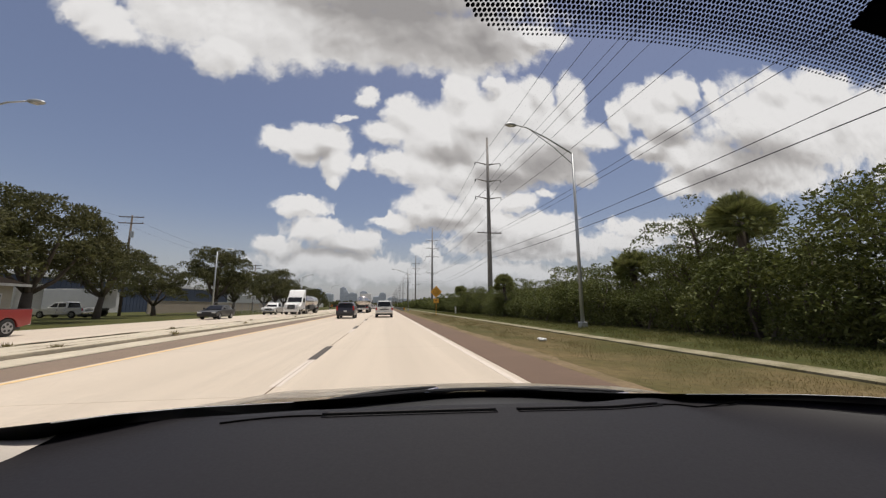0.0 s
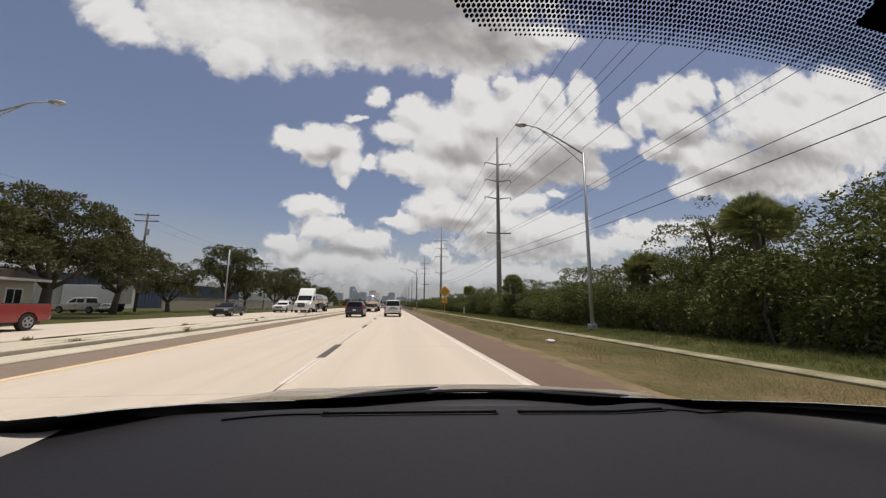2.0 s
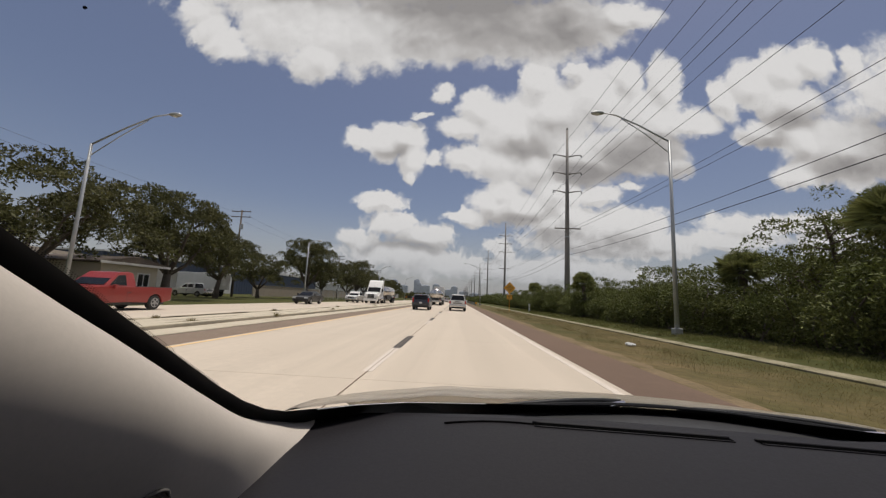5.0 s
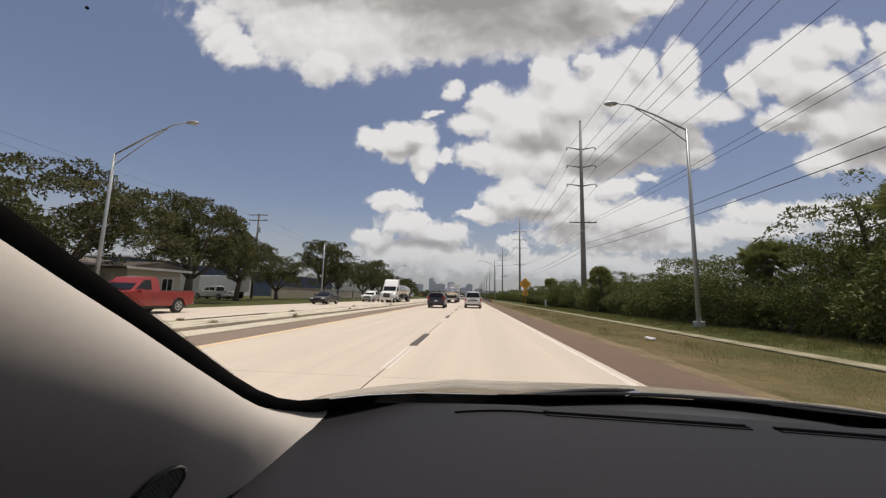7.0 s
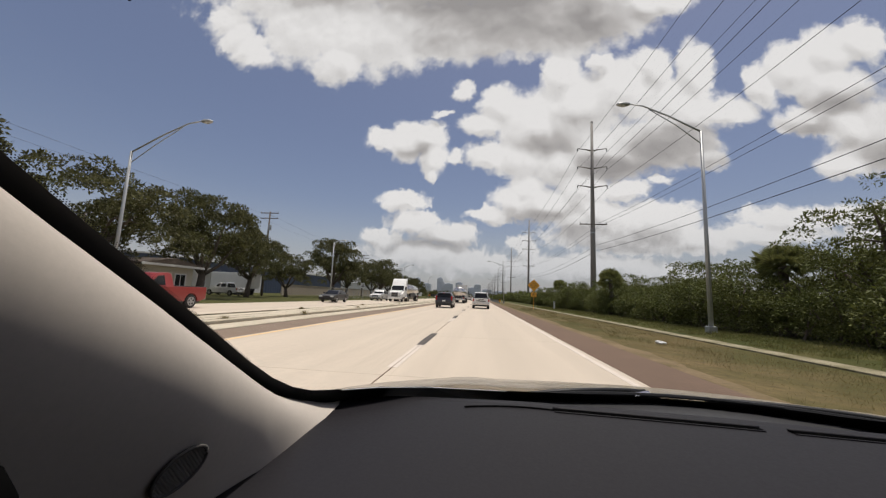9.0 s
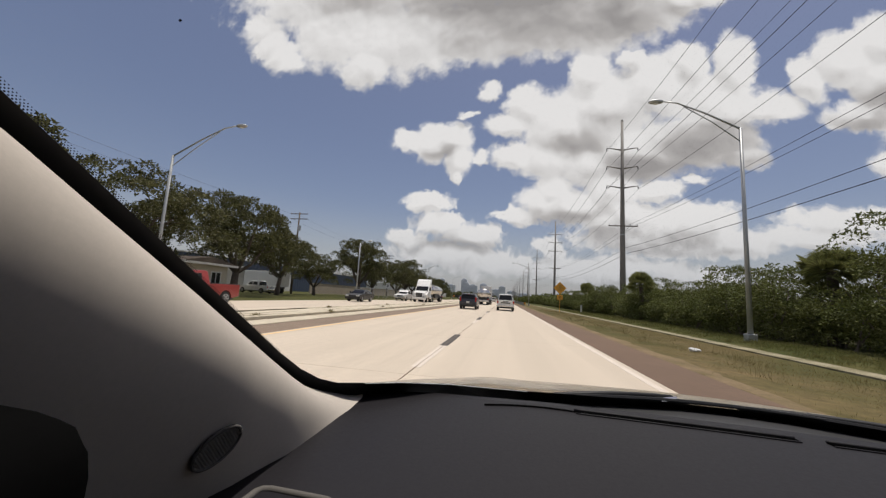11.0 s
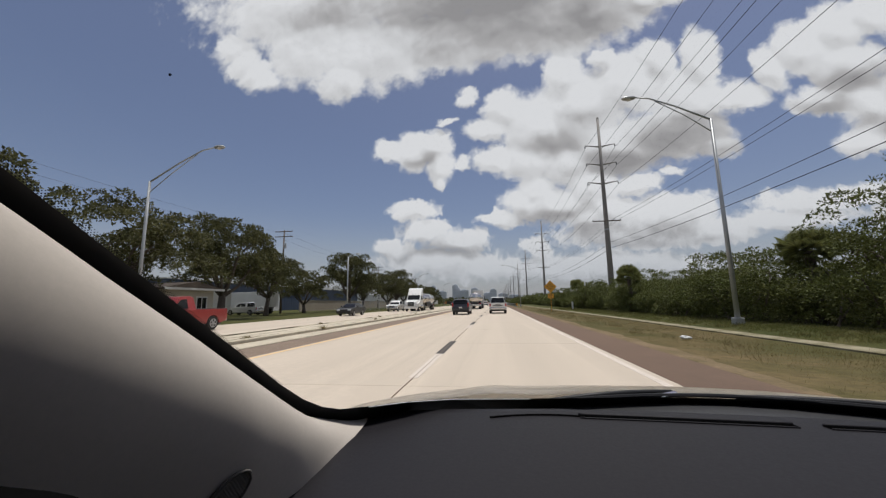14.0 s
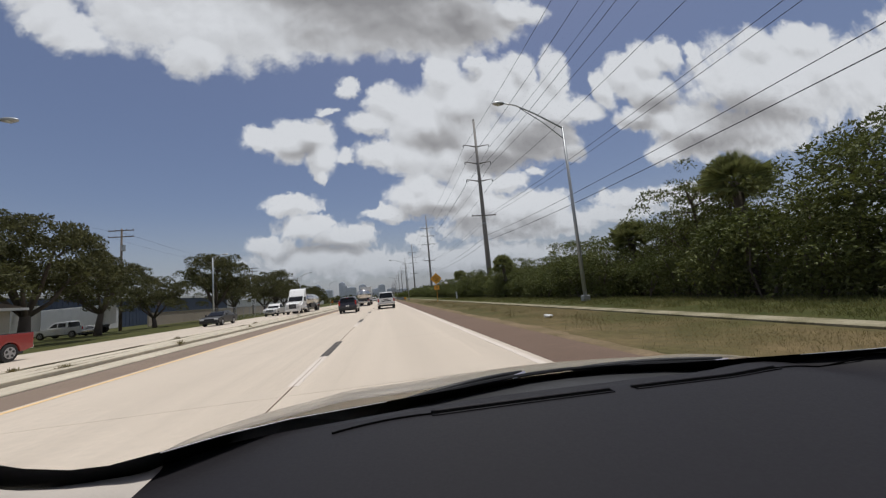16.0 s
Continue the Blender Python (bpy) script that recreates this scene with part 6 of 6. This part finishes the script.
def lettering(body, size, y, z, mat, parent):
    """Words on a sign that faces the oncoming driver, centred on x = 0."""
    cu = bpy.data.curves.new("words", "FONT")
    cu.body, cu.size, cu.align_x, cu.align_y, cu.extrude = body, size, "CENTER", "CENTER", 0.002
    tmp = bpy.data.objects.new("words", cu)
    me = bpy.data.meshes.new_from_object(tmp)
    bpy.data.objects.remove(tmp)
    bpy.data.curves.remove(cu)
    me.transform(Matrix.Translation((0, y, z)) @ Matrix.Rotation(radians(90), 4, "X"))
    return part("lettering", me, mat, parent)


def diamond_sign(name, label, x, y, z, r, mat, words=(), turn=0):
    s = thing(name, label, "road sign", (x, y, 0), turn, group="road work signs")
    part("post", tube([(0, 0.05, -0.1), (0, 0.05, z + r)], 0.035, 8), SIGN_YELLOW if words else GALVANISED, s)
    b = bmesh.new()
    prof = [(0, z - r), (r, z), (0, z + r), (-r, z)]
    a = [b.verts.new((px, -0.008, pz)) for px, pz in prof]
    c = [b.verts.new((px, 0.008, pz)) for px, pz in prof]
    b.faces.new(a)
    b.faces.new(c[::-1])
    for i in range(4):
        b.faces.new((a[i], c[i], c[(i + 1) % 4], a[(i + 1) % 4]))
    bmesh.ops.recalc_face_normals(b, faces=b.faces)
    p = part("panel", b, mat, s)
    for k, word in enumerate(words[:3]):
        lettering(word, r * 0.30, -0.012, z + (1 - k) * r * 0.32, BLACK_TRIM, p)
    if words:
        q = part("plaque", boxed(-0.38, 0.38, -0.01, 0.01, z - r - 0.75, z - r - 0.12, bevel=0.003), mat, s)
        lettering(words[3], 0.40, -0.014, z - r - 0.36, BLACK_TRIM, q)
        lettering(words[4], 0.13, -0.014, z - r - 0.65, BLACK_TRIM, q)


diamond_sign("warning_sign", "amber diamond warning sign with a small plaque", 7.0, 52.0, 3.3, 0.86, SIGN_YELLOW, ("HILL", "BLOCKS", "VIEW", "40", "M.P.H."))
diamond_sign("work_sign", "fluorescent red diamond work sign on a stand", -22.6, 98.0, 1.6, 0.85, SIGN_RED)
diamond_sign("work_sign", "fluorescent red diamond work sign on a stand", -22.6, 262.0, 1.6, 0.85, SIGN_RED)
diamond_sign("work_sign", "fluorescent red diamond work sign on a stand", -9.9, 300.0, 1.6, 0.85, SIGN_RED)


def speed_sign(x, y):
    s = thing("road_sign", "small white rectangular sign on a thin post", "road sign", (x, y, 0))
    part("post", tube([(0, 0.04, -0.1), (0, 0.04, 3.0)], 0.03, 8), GALVANISED, s)
    p = part("panel", boxed(-0.38, 0.38, -0.01, 0.01, 2.1, 3.05, bevel=0.004), SIGN_WHITE, s)
    for k, w in enumerate((0.24, 0.18, 0.26)):
        part("writing_bar", boxed(-w, w, -0.016, -0.011, 2.3 + 0.24 * k, 2.42 + 0.24 * k), BLACK_TRIM, p)


speed_sign(-22.4, 66.0)


def guard_rail(x, y0, y1):
    g = thing("guard_rail", "galvanised steel guard rail on posts beside the shoulder", "guard rail", (x, y0, 0))
    prof = [(0.0, 0.46), (-0.05, 0.50), (-0.05, 0.56), (0.02, 0.60), (0.02, 0.64), (-0.05, 0.68), (-0.05, 0.74), (0.0, 0.78)]
    part("beam", thicken(sheet([[(px, 0, pz) for px, pz in prof], [(px, y1 - y0, pz) for px, pz in prof]]), 0.008), GALVANISED, g)
    post = bpy.data.meshes.new("post")
    b = boxed(0.03, 0.17, -0.08, 0.08, -0.2, 0.76)
    b.to_mesh(post)
    b.free()
    post.materials.append(GALVANISED)
    for k in range(int((y1 - y0) / 2)):
        part("post", post, None, g).location = (0, 1 + 2 * k, 0)
    part("end_marker", boxed(-0.22, 0.22, -0.08, -0.03, 0.30, 0.86, bevel=0.01), SIGN_YELLOW, g, "amber end marker plate")


guard_rail(4.6, 95.0, 420.0)


def marker_post(x, y):
    m = thing("utility_marker", "small pale utility pedestal on the grass", "utility box", (x, y, 0))
    part("post", boxed(-0.10, 0.10, -0.10, 0.10, -0.2, 0.95, bevel=0.02), SIGN_WHITE, m)
    part("cap", boxed(-0.13, 0.13, -0.13, 0.13, 0.95, 1.15, bevel=0.04), GALVANISED, m)


marker_post(11.0, 58.0)


def dump_truck(x, y, turn):
    d = thing("dump_truck", "orange dump truck with a black bed, parked off the road", "truck", (x, y, 0), turn)
    part("cab", prism([(0.2, 0.7), (1.9, 0.7), (1.9, 1.35), (1.2, 1.5), (0.9, 2.2), (0.2, 2.25)], -1.0, 1.0, 0.05), PAINT_ORANGE, d)
    part("windscreen", prism([(1.19, 1.56), (0.93, 2.12), (0.97, 2.14), (1.23, 1.58)], -0.85, 0.85), CAR_GLASS, d)
    part("bed", prism([(-3.6, 0.95), (0.1, 0.95), (0.1, 2.2), (-3.8, 2.2)], -1.15, 1.15, 0.04), BLACK_TRIM, d)
    part("chassis", boxed(-0.5, 0.5, -3.5, 1.7, 0.55, 0.9), BLACK_TRIM, d)
    for s in (-1, 1):
        for yy in (-2.7, 1.2):
            wheel(d, s * 0.92, yy, 0.48, 0.32)


dump_truck(-34.0, 246.0, 100)


def litter():
    rng = random.Random(8)
    b = bmesh.new()
    bmesh.ops.create_icosphere(b, subdivisions=3, radius=0.24)
    for v in b.verts:
        k = 0.75 + 0.5 * noise.noise(v.co * 3.1) + 0.1 * rng.random()
        v.co = Vector((v.co.x * 0.95 * k, v.co.y * 0.42 * k, (v.co.z * 0.34 * k) + 0.09))
    return tagged(mesh_object("litter_bag", b, SIGN_WHITE), "crumpled white plastic bag lying on the dry verge", "litter")


bag = litter()
bag.location = (5.7, 13.5, -0.06)
